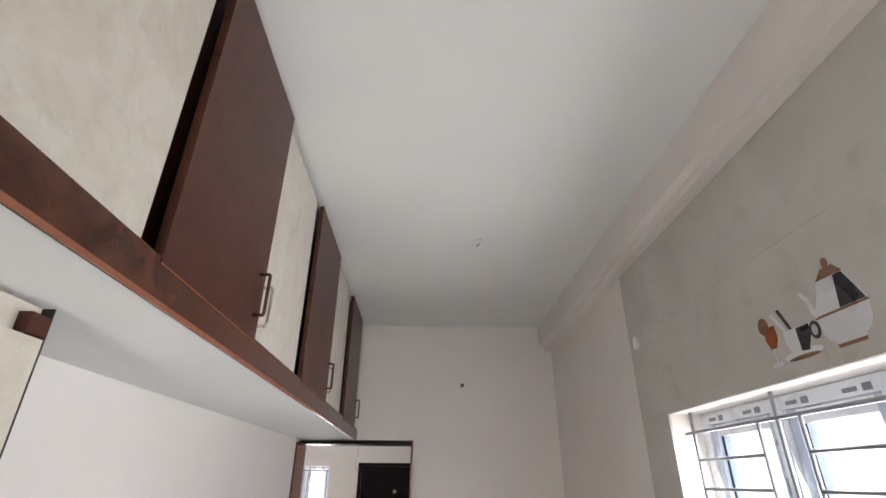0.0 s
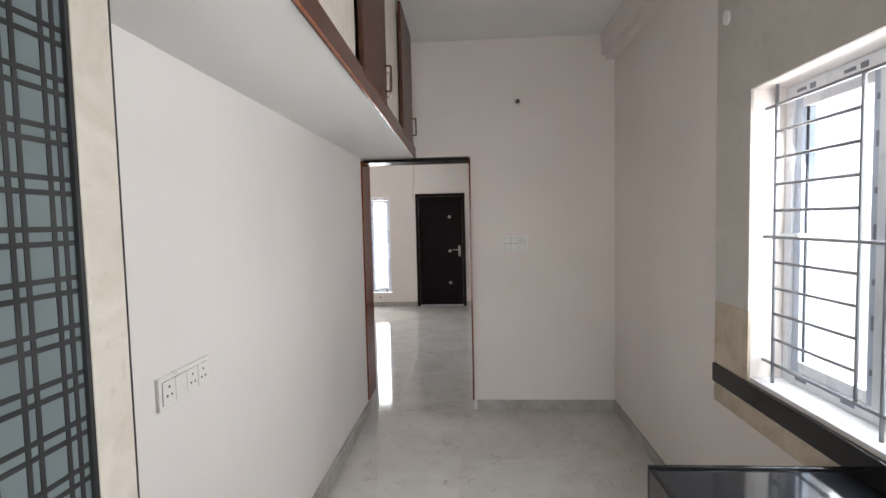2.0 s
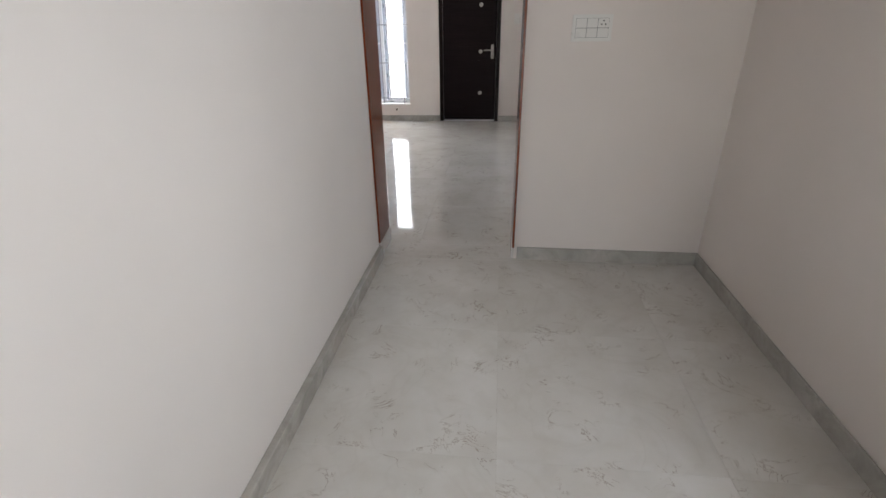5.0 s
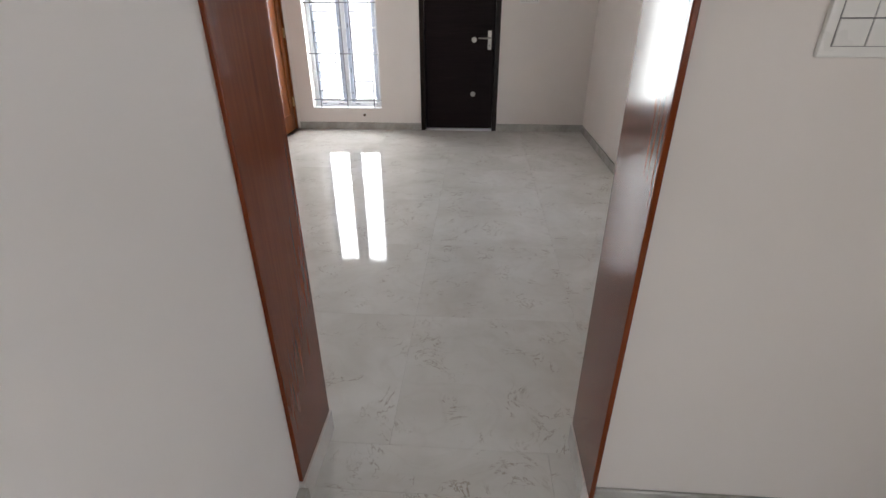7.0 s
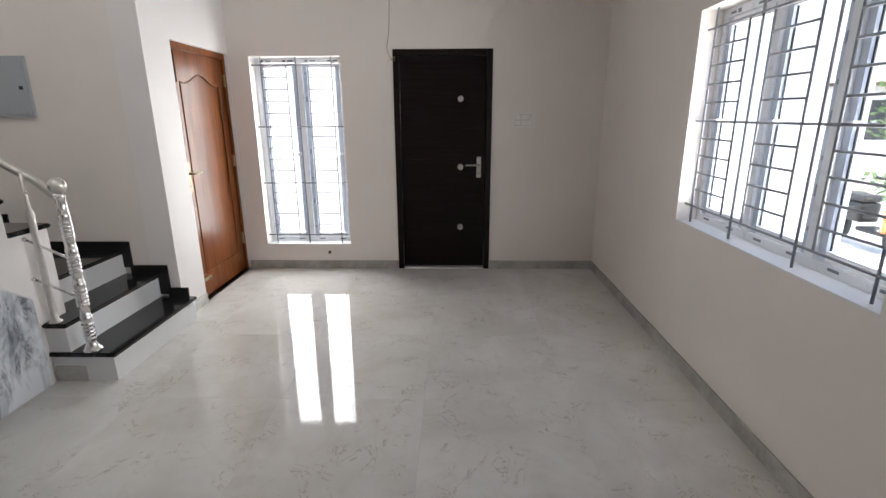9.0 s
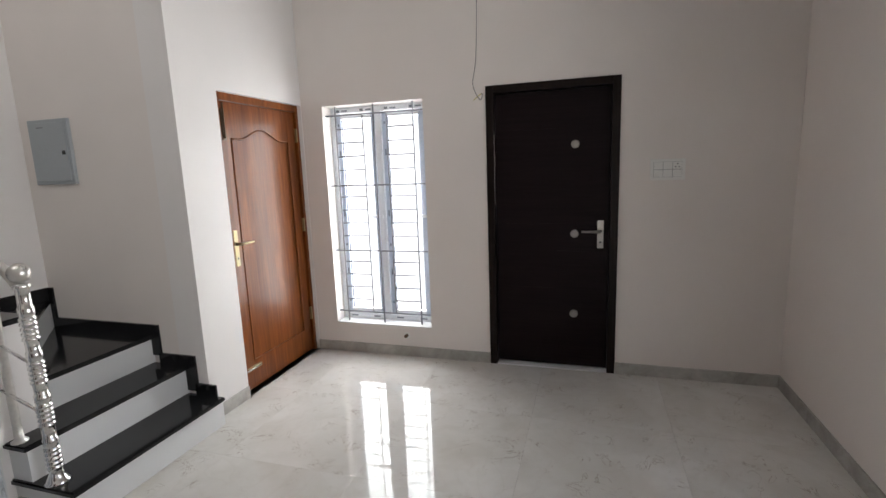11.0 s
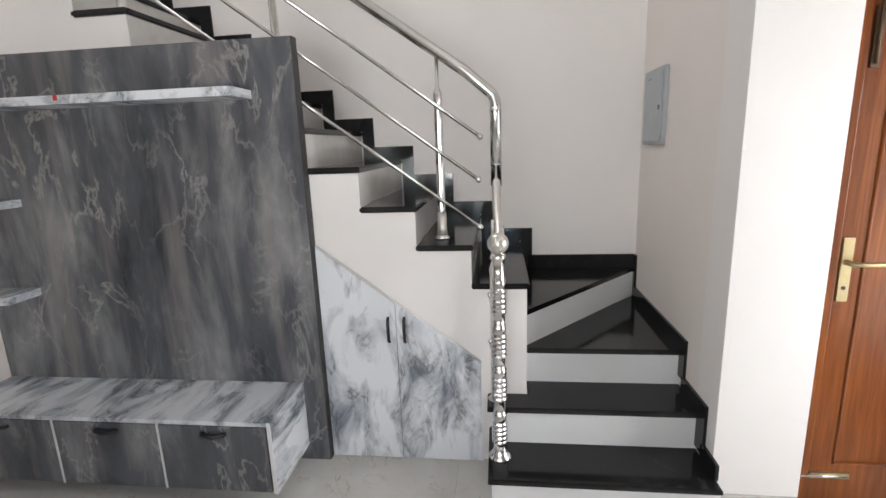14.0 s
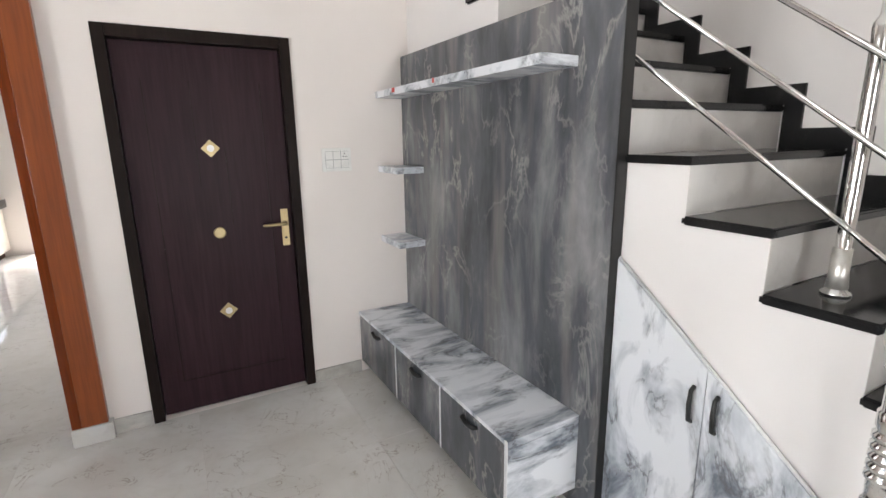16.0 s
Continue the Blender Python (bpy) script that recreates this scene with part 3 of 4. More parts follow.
# ---- windows ----
def window(name, axis, wall_at, u0, u1, z0, z1, sashes, label):
    """A uPVC window in an opening; wall_at is the wall's room face, and the frame sits 0.13 to 0.19 m behind it."""
    def b(a, c, p, q, lo, hi):
        return one_box(*((wall_at + a, wall_at + c, p, q) if axis == "x" else (p, q, wall_at + a, wall_at + c)), lo, hi)
    base = (wall_at + 0.12, (u0 + u1) / 2, z0) if axis == "x" else ((u0 + u1) / 2, wall_at + 0.12, z0)
    t = thing(name, label, "window", base, kind="structure")
    part("window_sill", b(0.0, 0.125, u0 + 0.002, u1 - 0.002, z0, z0 + 0.008), M_RISER, t, "white painted sill")
    fr = 0.044
    part("frame_rail", b(0.125, 0.195, u0 + 0.003, u1 - 0.003, z0 + 0.008, z0 + 0.008 + fr), M_UPVC, t)
    part("frame_rail", b(0.125, 0.195, u0 + 0.003, u1 - 0.003, z1 - fr - 0.003, z1 - 0.003), M_UPVC, t)
    part("frame_stile", b(0.125, 0.195, u0 + 0.003, u0 + fr, z0 + fr + 0.008, z1 - fr - 0.003), M_UPVC, t)
    part("frame_stile", b(0.125, 0.195, u1 - fr, u1 - 0.003, z0 + fr + 0.008, z1 - fr - 0.003), M_UPVC, t)
    w = (u1 - u0 - 2 * fr) / sashes
    for i in range(sashes):
        p, q = u0 + fr + i * w, u0 + fr + (i + 1) * w
        if i:
            part("mullion", b(0.118, 0.198, p - 0.026, p + 0.026, z0 + fr + 0.008, z1 - fr - 0.003), M_UPVC, t)
            p += 0.028
        if i < sashes - 1:
            q -= 0.028
        lo, hi, s = z0 + fr + 0.012, z1 - fr - 0.007, 0.042
        sash = part("sash", b(0.135, 0.185, p + 0.003, p + s, lo, hi), M_BLUEFILM, t, "uPVC sash with bluish film")
        part("sash_stile", b(0.135, 0.185, q - s, q - 0.003, lo, hi), M_BLUEFILM, sash)
        part("sash_rail", b(0.137, 0.183, p + s, q - s, lo, lo + s), M_UPVC, sash)
        part("sash_rail", b(0.137, 0.183, p + s, q - s, hi - s, hi), M_UPVC, sash)
        part("gasket", b(0.150, 0.156, p + s, p + s + 0.007, lo + s, hi - s), M_GASKET, sash)
        part("gasket", b(0.150, 0.156, q - s - 0.007, q - s, lo + s, hi - s), M_GASKET, sash)
        pane = part("pane", b(0.158, 0.163, p + s - 0.004, q - s + 0.004, lo + s - 0.004, hi - s + 0.004), M_GLASS, sash)
        pane.visible_shadow = False
        for k in range(7):
            z = lo + 0.1 + (hi - lo - 0.2) * k / 6
            part("film_mark", b(0.1335, 0.1352, p + 0.016, p + 0.030, z, z + (0.05 if k % 2 else 0.02)), M_MARK, sash)
        hz, hu = (lo + hi) / 2, q - s / 2
        part("window_handle", b(0.105, 0.137, hu - 0.055, hu + 0.055, hz - 0.011, hz + 0.011), M_UPVC, sash, "white uPVC handle")
    for k in range(sashes * 2):
        u = u0 + (u1 - u0) * (k + 0.5) / (sashes * 2)
        part("film_mark", b(0.1232, 0.1255, u - 0.05, u - 0.02, z1 - 0.04, z1 - 0.02), M_MARK, t)
        part("film_mark", b(0.1232, 0.1255, u, u + 0.05, z1 - 0.036, z1 - 0.024), M_MARK, t)
        part("film_mark", b(0.1232, 0.1255, u - 0.03, u + 0.03, z0 + 0.028, z0 + 0.04), M_MARK, t)
    return t


def grille(axis, wall_at, u0, u1, z0, z1, levels, ladders, verticals, rung, label):
    """Welded bars in the opening: long cross bars at levels, verticals, and ladders of short rungs."""
    d = wall_at + 0.05

    def p(u, z, k=0.0):
        return (d + k, u, z) if axis == "x" else (u, d + k, z)
    t = thing("window_grille", label, "window grille", p((u0 + u1) / 2, z0), kind="")
    for z in levels:
        part("cross_bar", bar(p(u0 + 0.001, z), p(u1 - 0.001, z), 0.0066, 6), M_GRILLE, t)
    for u in verticals:
        part("upright", bar(p(u, z0 + 0.008), p(u, z1 - 0.001), 0.0066, 6), M_GRILLE, t)
    lo, hi = min(levels), max(levels)
    for a, b in ladders:
        for u in (a, b):
            if u not in verticals:
                part("upright", bar(p(u, lo), p(u, hi), 0.0062, 6), M_GRILLE, t)
        n = round((hi - lo) / rung)
        for k in range(1, n):
            z = lo + (hi - lo) * k / n
            if min(abs(z - q) for q in levels) > rung * 0.3:
                part("rung", bar(p(a, z), p(b, z), 0.006, 6), M_GRILLE, t)


window("window_1", "y", LY1, *W1, 2, "tall white uPVC casement window beside the main door")
window("window_2", "x", LX1, *W2, 3, "wide white uPVC casement window in the living room")
window("window_3", "x", KX1, *W3, 3, "white uPVC window over the kitchen worktop")
grille("y", LY1, *W1, [0.345, 0.874, 1.416, 1.978], [(-1.255, -1.018), (-0.81, -0.589)], [-1.255, -0.922, -0.589], 0.108, "light grey painted steel grille in the tall window")
grille("x", LX1, *W2, [0.981, 1.476, 1.977], [(6.893, 7.216), (6.396, 6.702), (5.885, 6.195)], [7.216, 6.791, 6.297, 5.885], 0.1, "light grey painted steel grille in the wide window")
grille("x", KX1, *W3, [0.985, 1.493, 2.007], [(1.65, 2.068), (1.03, 1.45)], [2.068, 1.55, 0.93, 0.79], 0.1, "light grey painted steel grille in the kitchen window")


# ---- staircase ----
RISE, RUN, SY0, SZ0, XO = 0.1835, 0.2535, 6.972, 0.925, -1.815
STEPS = 11


def step_y(k):
    return SY0 - RUN * k


def step_z(k):
    return SZ0 + RISE * k


def slab(pts, z, t=0.028, r=0.006):
    bm = prism(pts, "z", z - t, z)
    bmesh.ops.bevel(bm, geom=[e for e in bm.edges if abs(e.verts[0].co.z - e.verts[1].co.z) < 1e-5], offset=r, segments=2, affect="EDGES")
    return bm


def staircase():
    t = thing("staircase", "winding stair with black granite treads and white risers", "staircase", (-1.8, 7.0, 0), kind="structure")
    # side wall under the upper flight, stepped along the treads
    out = [(SY0, 0.0)]
    for k in range(STEPS):
        out += [(step_y(k), step_z(k) - 0.029), (max(step_y(k + 1), LY0), step_z(k) - 0.029)]
    out += [(LY0, 0.0)]
    part("side_wall", prism(out, "x", XO - 0.16, XO), M_WALL_W, t, "white painted stepped side wall")
    for k in range(STEPS):
        y0, y1, z = step_y(k), max(step_y(k + 1), LY0), step_z(k)
        part("tread", slab([(XO + 0.016, y0 + 0.014), (SX0, y0 + 0.014), (SX0, y1), (XO + 0.016, y1)], z), M_BLACKGRAN, t)
        part("riser", one_box(SX0, XO - 0.001, y0 - 0.016, y0 + 0.0015, z - RISE + 0.001, z - 0.029), M_RISER_T, t)
        ye = y1 + 0.09 if k < STEPS - 1 else y1
        part("step_skirting", prism([(y0 + 0.09, z - RISE), (y0 + 0.09, z + 0.085), (ye, z + 0.085), (ye, z), (y0 + 0.014, z), (y0 + 0.014, z - RISE)], "x", SX0, SX0 + 0.014), M_BLACKGRAN, t)
    # lower steps
    a, b, c, d = 0.185, 0.37, 0.555, 0.742
    part("step_body", one_box(-1.83, -1.442, 6.805, SY1 - 0.002, 0.0, a - 0.029), M_RISER, t, "white painted step")
    part("tread", slab([(-1.422, 6.79), (-1.422, SY1 - 0.003), (-1.83, SY1 - 0.003), (-1.83, 6.79)], a), M_BLACKGRAN, t)
    part("step_body", one_box(-1.98, -1.692, 6.805, SY1 - 0.002, a, b - 0.029), M_RISER, t, "white painted step")
    part("tread", slab([(-1.674, 6.785), (-1.674, SY1 - 0.003), (-2.0, SY1 - 0.003), (-2.0, 6.976), (XO + 0.003, 6.976), (XO + 0.003, 6.785)], b), M_BLACKGRAN, t)
    part("step_body", one_box(-2.2, -1.937, SY0 + 0.003, SY1 - 0.002, b, c - 0.029), M_RISER, t, "white painted step")
    part("tread", slab([(-1.92, SY0 + 0.004), (-1.92, SY1 - 0.003), (SX0 + 0.002, SY1 - 0.003), (-2.0, SY0 + 0.004)], c), M_BLACKGRAN, t)
    part("winder_riser", prism([(-1.955, SY0 + 0.004), (-1.985, SY0 + 0.004), (SX0 + 0.001, SY1 - 0.03), (SX0 + 0.001, SY1 - 0.003)], "z", c, d - 0.029), M_RISER, t, "white painted diagonal riser")
    part("tread", slab([(-1.945, SY0 + 0.004), (SX0 + 0.002, SY1 - 0.003), (SX0 + 0.002, SY0 + 0.004)], d), M_BLACKGRAN, t)
    for x0, x1, z0, z1 in ((-1.63, -1.476, a, 0.255), (-1.89, -1.612, a + 0.02, 0.435), (SX0, -1.872, b + 0.05, 0.62)):
        part("step_skirting", one_box(x0, x1, SY1 - 0.014, SY1 - 0.0005, z0, z1), M_BLACKGRAN, t)
    part("step_skirting", one_box(SX0, SX0 + 0.014, SY0 + 0.07, SY1 - 0.014, c, 0.83), M_BLACKGRAN, t)
    part("step_skirting", one_box(SX0 + 0.001, SX0 + 0.05, SY1 - 0.0145, SY1 - 0.0008, 0.6, 0.829), M_BLACKGRAN, t)
    part("side_skirting", one_box(-1.80, -1.62, 6.793, 6.806, 0.0, 0.095), M_SKIRT, t, "grey marble skirting")


staircase()


def railing():
    t = thing("stair_railing", "polished steel stair railing with newel post and film remains", "stair railing", (-1.605, 6.86, 0.185))
    x, y = -1.587, 6.843
    prof = [(0.185, 0.052), (0.19, 0.052), (0.2, 0.042), (0.225, 0.030), (0.245, 0.027)]
    for z0 in (0.25, 0.46, 0.66, 0.86):
        for i in range(5):
            prof += [(z0 + i * 0.022, 0.027), (z0 + i * 0.022 + 0.006, 0.033), (z0 + i * 0.022 + 0.014, 0.033), (z0 + i * 0.022 + 0.02, 0.027)]
        prof += [(z0 + 0.112, 0.027), (z0 + 0.118, 0.030), (z0 + 0.15, 0.031), (z0 + 0.155, 0.026)]
    prof += [(1.06, 0.026), (1.09, 0.026), (1.10, 0.034), (1.115, 0.03)]
    bm = tube(bmesh.new(), [(x, y, z) for z, _ in prof], 0.03, 16, [r for _, r in prof])
    part("newel_post", bm, M_STEEL, t, "ringed steel newel post")
    part("newel_ball", ball(bmesh.new(), (x, y, 1.16), 0.044, 16), M_FILM, t, "steel ball wrapped in plastic film")
    xr, xi, yb, s = -1.967, -1.935, 6.838, 0.70
    def up(yy, z, sl=s):
        return (xr, yy, z + (6.80 - yy) * sl)
    pts = [(x - 0.01, y, 1.09), (-1.70, 6.85, 1.18), (-1.83, 6.84, 1.265), (xr + 0.02, yb, 1.345), (xr, yb, 1.41)]
    part("rail_return", tube(bmesh.new(), pts, 0.021, 14), M_FILM, t, "film-wrapped return of the handrail")
    pts = [(xr, yb, 1.36), (xr, yb, 1.735)] + [(xr, yb - 0.06 * (1 - math.cos(q)), 1.735 + 0.065 * math.sin(q)) for q in (0.35, 0.7, 1.0)] + [up(6.70, 1.815), up(4.30, 1.815)]
    part("handrail", tube(bmesh.new(), pts, 0.026, 16), M_STEEL, t)
    for z in (1.455, 1.70):
        part("collar", bar((xr, yb, z), (xr, yb, z + 0.012), 0.028, 14), M_STEEL, t)
    for z, ye in ((1.59, 6.766), (1.394, 6.756), (1.167, 6.76)):
        sl = 0.735
        r = part("rail", bar((xi, ye, z), (xi, 4.30, z + (ye - 4.30) * sl), 0.0085, 10), M_STEEL, t)
        part("end_ball", ball(bmesh.new(), (xi, ye, z), 0.015, 10), M_STEEL, r)
    for yy, k in ((6.572, 1), (5.82, 4), (5.07, 7)):
        z0, zt = step_z(k), up(yy, 1.815)[2] - 0.02
        prof = [(z0, 0.036), (z0 + 0.008, 0.036), (z0 + 0.02, 0.022), (z0 + 0.10, 0.019), (zt - 0.20, 0.019), (zt - 0.17, 0.021), (zt - 0.155, 0.019), (zt - 0.14, 0.009), (zt, 0.009)]
        for w in (1.59 + 6.766 * 0.735, 1.394 + 6.756 * 0.735, 1.167 + 6.76 * 0.735):
            part("rail_bracket", bar((xr, yy, w - yy * 0.735), (xi, yy, w - yy * 0.735), 0.006, 8), M_STEEL, t)
        b = part("baluster", tube(bmesh.new(), [(xr, yy, z) for z, _ in prof], 0.02, 14, [r for _, r in prof]), M_STEEL, t)
        part("film_wrap", tube(bmesh.new(), [(xr, yy, z0 + 0.02), (xr, yy, z0 + 0.06), (xr, yy, z0 + 0.13)], 0.024, 9, [0.027, 0.023, 0.0225]), M_FILM, b, "crumpled plastic film")
    bx, by = -1.755, 6.822
    prof = [(0.37, 0.034), (0.375, 0.034), (0.385, 0.020), (0.45, 0.018), (0.98, 0.018), (1.0, 0.021), (1.02, 0.018), (1.04, 0.009), (1.23, 0.009)]
    part("baluster", tube(bmesh.new(), [(bx, by, z) for z, _ in prof], 0.02, 12, [r for _, r in prof]), M_FILM, t)
    for z in (0.55, 0.78):
        r = part("rail", bar((x, y, z - 0.04), (bx - 0.05, by - 0.02, z + 0.09), 0.0075, 10), M_STEEL, t)
        part("end_ball", ball(bmesh.new(), (bx - 0.05, by - 0.02, z + 0.09), 0.013, 10), M_STEEL, r)


railing()


# ---- television wall ----
def tv_wall():
    t = thing("tv_back_panel", "dark grey marble laminate television back panel against the stair", "wall panel", (-1.79, 5.1, 0))
    for a, b in ((LY0 + 0.002, 4.82), (4.8203, 5.40), (5.4003, 5.975)):
        part("panel", one_box(XO + 0.002, -1.76, a, b, 0.0, 2.035), M_DARKM, t)
    part("panel_edge", one_box(XO + 0.002, -1.7605, 5.9753, 5.98, 0.0, 2.035), M_BLACK, t)
    for y0, y1, z in ((LY0 + 0.002, 5.775, 1.785), (LY0 + 0.002, 4.53, 1.335), (LY0 + 0.002, 4.53, 0.885)):
        s = thing("wall_shelf", "white marble laminate floating shelf on the dark panel", "shelf", (-1.67, (y0 + y1) / 2, z), "floating shelves")
        part("board", soft_box(-1.7598, -1.585, y0, y1, z, z + 0.038, 0.002), M_WHITEM_T, s)
        if y1 > 5:
            part("tape", one_box(-1.5852, -1.5842, 4.49, 4.53, z + 0.012, z + 0.038), M_RED, s, "red tape")
            part("tape", one_box(-1.5852, -1.5842, 4.98, 5.0, z + 0.015, z + 0.038), M_RED, s, "red tape")
    u = thing("tv_unit", "low floating television unit in white and grey marble laminate", "tv unit", (-1.58, 5.06, 0.085))
    y0, y1, z0, z1 = LY0 + 0.012, 5.873, 0.085, 0.43
    part("top", soft_box(-1.7598, -1.398, y0, y1, z1 - 0.02, z1, 0.002), M_WHITEM_T, u)
    part("side_panel", soft_box(-1.7598, -1.400, y1 - 0.02, y1 - 0.0005, z0, z1 - 0.0205, 0.002), M_WHITEM_T, u)
    part("carcass", one_box(-1.7598, -1.422, y0, y1 - 0.0205, z0, z1 - 0.0205), M_EDGE, u)
    part("edge_strip", one_box(-1.4, -1.3965, y1 - 0.018, y1 - 0.0006, z0, z1), M_EDGE, u)
    cuts = (y0 + 0.004, 4.83, 5.345, y1 - 0.022)
    for c in cuts[1:-1]:
        part("edge_strip", one_box(-1.4214, -1.3985, c - 0.004, c + 0.004, z0, z1 - 0.021), M_EDGE, u)
    for p, q in zip(cuts, cuts[1:]):
        dr = part("drawer_front", soft_box(-1.4215, -1.4005, p + 0.006, q - 0.006, z0 + 0.004, z1 - 0.025, 0.002), M_DARKM, u)
        m = (p + q) / 2 + 0.01
        bm = tube(bmesh.new(), [(-1.4, m - 0.052, 0.372), (-1.388, m - 0.05, 0.37), (-1.386, m, 0.362), (-1.388, m + 0.05, 0.37), (-1.4, m + 0.052, 0.372)], 0.007, 8, [0.009, 0.009, 0.012, 0.009, 0.009])
        part("handle", bm, M_BLACK, dr, "black bow handle")


tv_wall()


def understair_cabinet():
    t = thing("understair_cabinet", "white marble laminate doors closing the space under the stair", "cabinet", (XO, 6.36, 0))
    ya, yb, zl, zr, ym = 5.983, 6.752, 1.106, 0.532, 6.352
    zm = zl + (zr - zl) * (ym - ya) / (yb - ya)
    a = part("door", prism([(ya, 0.004), (ym - 0.0015, 0.004), (ym - 0.0015, zm), (ya, zl)], "x", XO + 0.001, XO + 0.02), M_WHITEM, t)
    b = part("door", prism([(ym + 0.0015, 0.004), (yb, 0.004), (yb, zr), (ym + 0.0015, zm)], "x", XO + 0.001, XO + 0.02), M_WHITEM, t)
    part("trim", tube(bmesh.new(), [(XO + 0.012, ya, zl + 0.006), (XO + 0.012, yb, zr + 0.006)], 0.005, 6), M_EDGE, t)
    part("trim", one_box(XO + 0.001, XO + 0.021, yb + 0.001, yb + 0.007, 0.003, zr), M_EDGE, t)
    for d, y in ((a, 6.315), (b, 6.393)):
        bm = tube(bmesh.new(), [(XO + 0.02, y, 0.76), (XO + 0.036, y, 0.75), (XO + 0.04, y, 0.70), (XO + 0.036, y, 0.645), (XO + 0.02, y, 0.635)], 0.006, 8, [0.007, 0.007, 0.008, 0.007, 0.007])
        part("handle", bm, M_BLACK, d, "black bow handle")


understair_cabinet()


# ---- electrical fittings ----
def switch_plate(axis, at, sign, u0, u1, z0, z1, cols, rows, label, sockets=()):
    """A modular plate on a wall; at is the wall's face, sign the way into the room."""
    def b(d0, d1, p, q, lo, hi):
        lo_d, hi_d = sorted((at + sign * d0, at + sign * d1))
        return (lo_d, hi_d, p, q, lo, hi) if axis == "x" else (p, q, lo_d, hi_d, lo, hi)
    c = ((u0 + u1) / 2, z0)
    t = thing("switch_plate", label, "switch plate", (at, *c) if axis == "x" else (c[0], at, c[1]))
    part("plate", soft_box(*b(0.0, 0.012, u0, u1, z0, z1), 0.003), M_SWITCH, t)
    m = 0.14 * (z1 - z0)
    w, h = (u1 - u0 - 2 * m) / cols, (z1 - z0 - 2 * m) / rows
    part("recess", one_box(*b(0.0115, 0.0125, u0 + m, u1 - m, z0 + m, z1 - m)), M_SWLINE, t)
    for i in range(cols):
        for j in range(rows):
            p, lo = u0 + m + i * w, z0 + m + j * h
            k = part("rocker", soft_box(*b(0.0126, 0.0155, p + 0.0012, p + w - 0.0012, lo + 0.0012, lo + h - 0.0012), 0.001), M_SWITCH, t)
            if (i, j) in sockets:
                for du, dz in ((0, 0.22), (-0.18, -0.14), (0.18, -0.14)):
                    uu, zz = p + w * (0.5 + du), lo + h * (0.5 + dz)
                    part("socket_hole", one_box(*b(0.0155, 0.0158, uu - 0.0035, uu + 0.0035, zz - 0.0035, zz + 0.0035)), M_DARK, k)


switch_plate("y", LY1, -1, 1.11, 1.323, 1.40, 1.54, 3, 2, "white modular switch plate on the cream wall", {(2, 1)})
switch_plate("y", LY0, 1, -1.405, -1.225, 1.352, 1.49, 3, 2, "white modular switch plate beside the dark door", {(0, 1)})
switch_plate("y", KY1, -1, 1.305, 1.514, 1.325, 1.457, 3, 2, "white modular switch plate on the kitchen wall", {(2, 1)})
switch_plate("x", KX0, 1, 1.38, 1.642, 1.055, 1.152, 4, 1, "white four-module socket plate on the kitchen wall", {(0, 0), (2, 0), (3, 0)})


def fuse_box():
    t = thing("distribution_box", "grey enamelled steel distribution box on the stair wall", "fuse box", (-2.52, SY1, 1.52))
    b = part("body", soft_box(-2.695, -2.355, SY1 - 0.022, SY1 - 0.0005, 1.518, 1.92, 0.003), M_BOX, t)
    d = part("door", soft_box(-2.675, -2.375, SY1 - 0.030, SY1 - 0.0225, 1.538, 1.90, 0.003), M_BOX, t)
    part("latch", one_box(-2.415, -2.39, SY1 - 0.033, SY1 - 0.030, 1.70, 1.725), M_BLACK, d, "black latch")
    part("label_strip", one_box(-2.61, -2.55, SY1 - 0.0308, SY1 - 0.030, 1.868, 1.874), M_SWLINE, d)


fuse_box()


def holder(at, out, name, label, core):
    at, out = Vector(at), Vector(out)
    t = thing(name, label, "lamp holder", at)
    part("rose", tube(bmesh.new(), [at, at + out * 0.006], 0.03, 16), M_SWITCH, t)
    part("socket", tube(bmesh.new(), [at + out * 0.006, at + out * 0.03], 0.016, 12, [0.016, 0.013]), core, t)
    side = out.orthogonal().normalized()
    part("loose_wire", tube(bmesh.new(), [at + out * 0.03, at + out * 0.05 + side * 0.012, at + out * 0.055 + side * 0.03], 0.0025, 6), M_WIRE_G, t)


holder((1.45, KY1, 2.535), (0, -1, 0), "wall_lamp_point", "open white lamp point with dark wires on the wall", M_DARK)
holder((1.44, 2.36, CEIL), (0, 0, -1), "ceiling_lamp_point", "open lamp point with loose wires on the kitchen ceiling", M_SWITCH)
t = thing("water_pipe_stub", "small capped steel pipe end low on the wall", "pipe", (-0.706, LY1, 0.178))
part("flange", bar((-0.706, LY1, 0.178), (-0.706, LY1 - 0.005, 0.178), 0.026, 16), M_SWITCH, t)
part("pipe_end", bar((-0.706, LY1 - 0.005, 0.178), (-0.706, LY1 - 0.035, 0.178), 0.015, 12), M_HINGE, t)


def wire(pts, label, at):
    t = thing("hanging_wire", label, "wire", at)
    n = 6
    out = []
    P = [Vector(p) for p in pts]
    for i in range(len(P) - 1):
        a, b, c, d = P[max(i - 1, 0)], P[i], P[i + 1], P[min(i + 2, len(P) - 1)]
        for k in range(n):
            s = k / n
            out.append(0.5 * ((2 * b) + (c - a) * s + (2 * a - 5 * b + 4 * c - d) * s * s + (3 * b - a - 3 * c + d) * s ** 3))
    out.append(P[-1])
    part("grey_core", tube(bmesh.new(), out[:-5], 0.003, 6), M_WIRE_G, t)
    part("yellow_core", tube(bmesh.new(), out[-6:], 0.003, 6), M_WIRE, t)


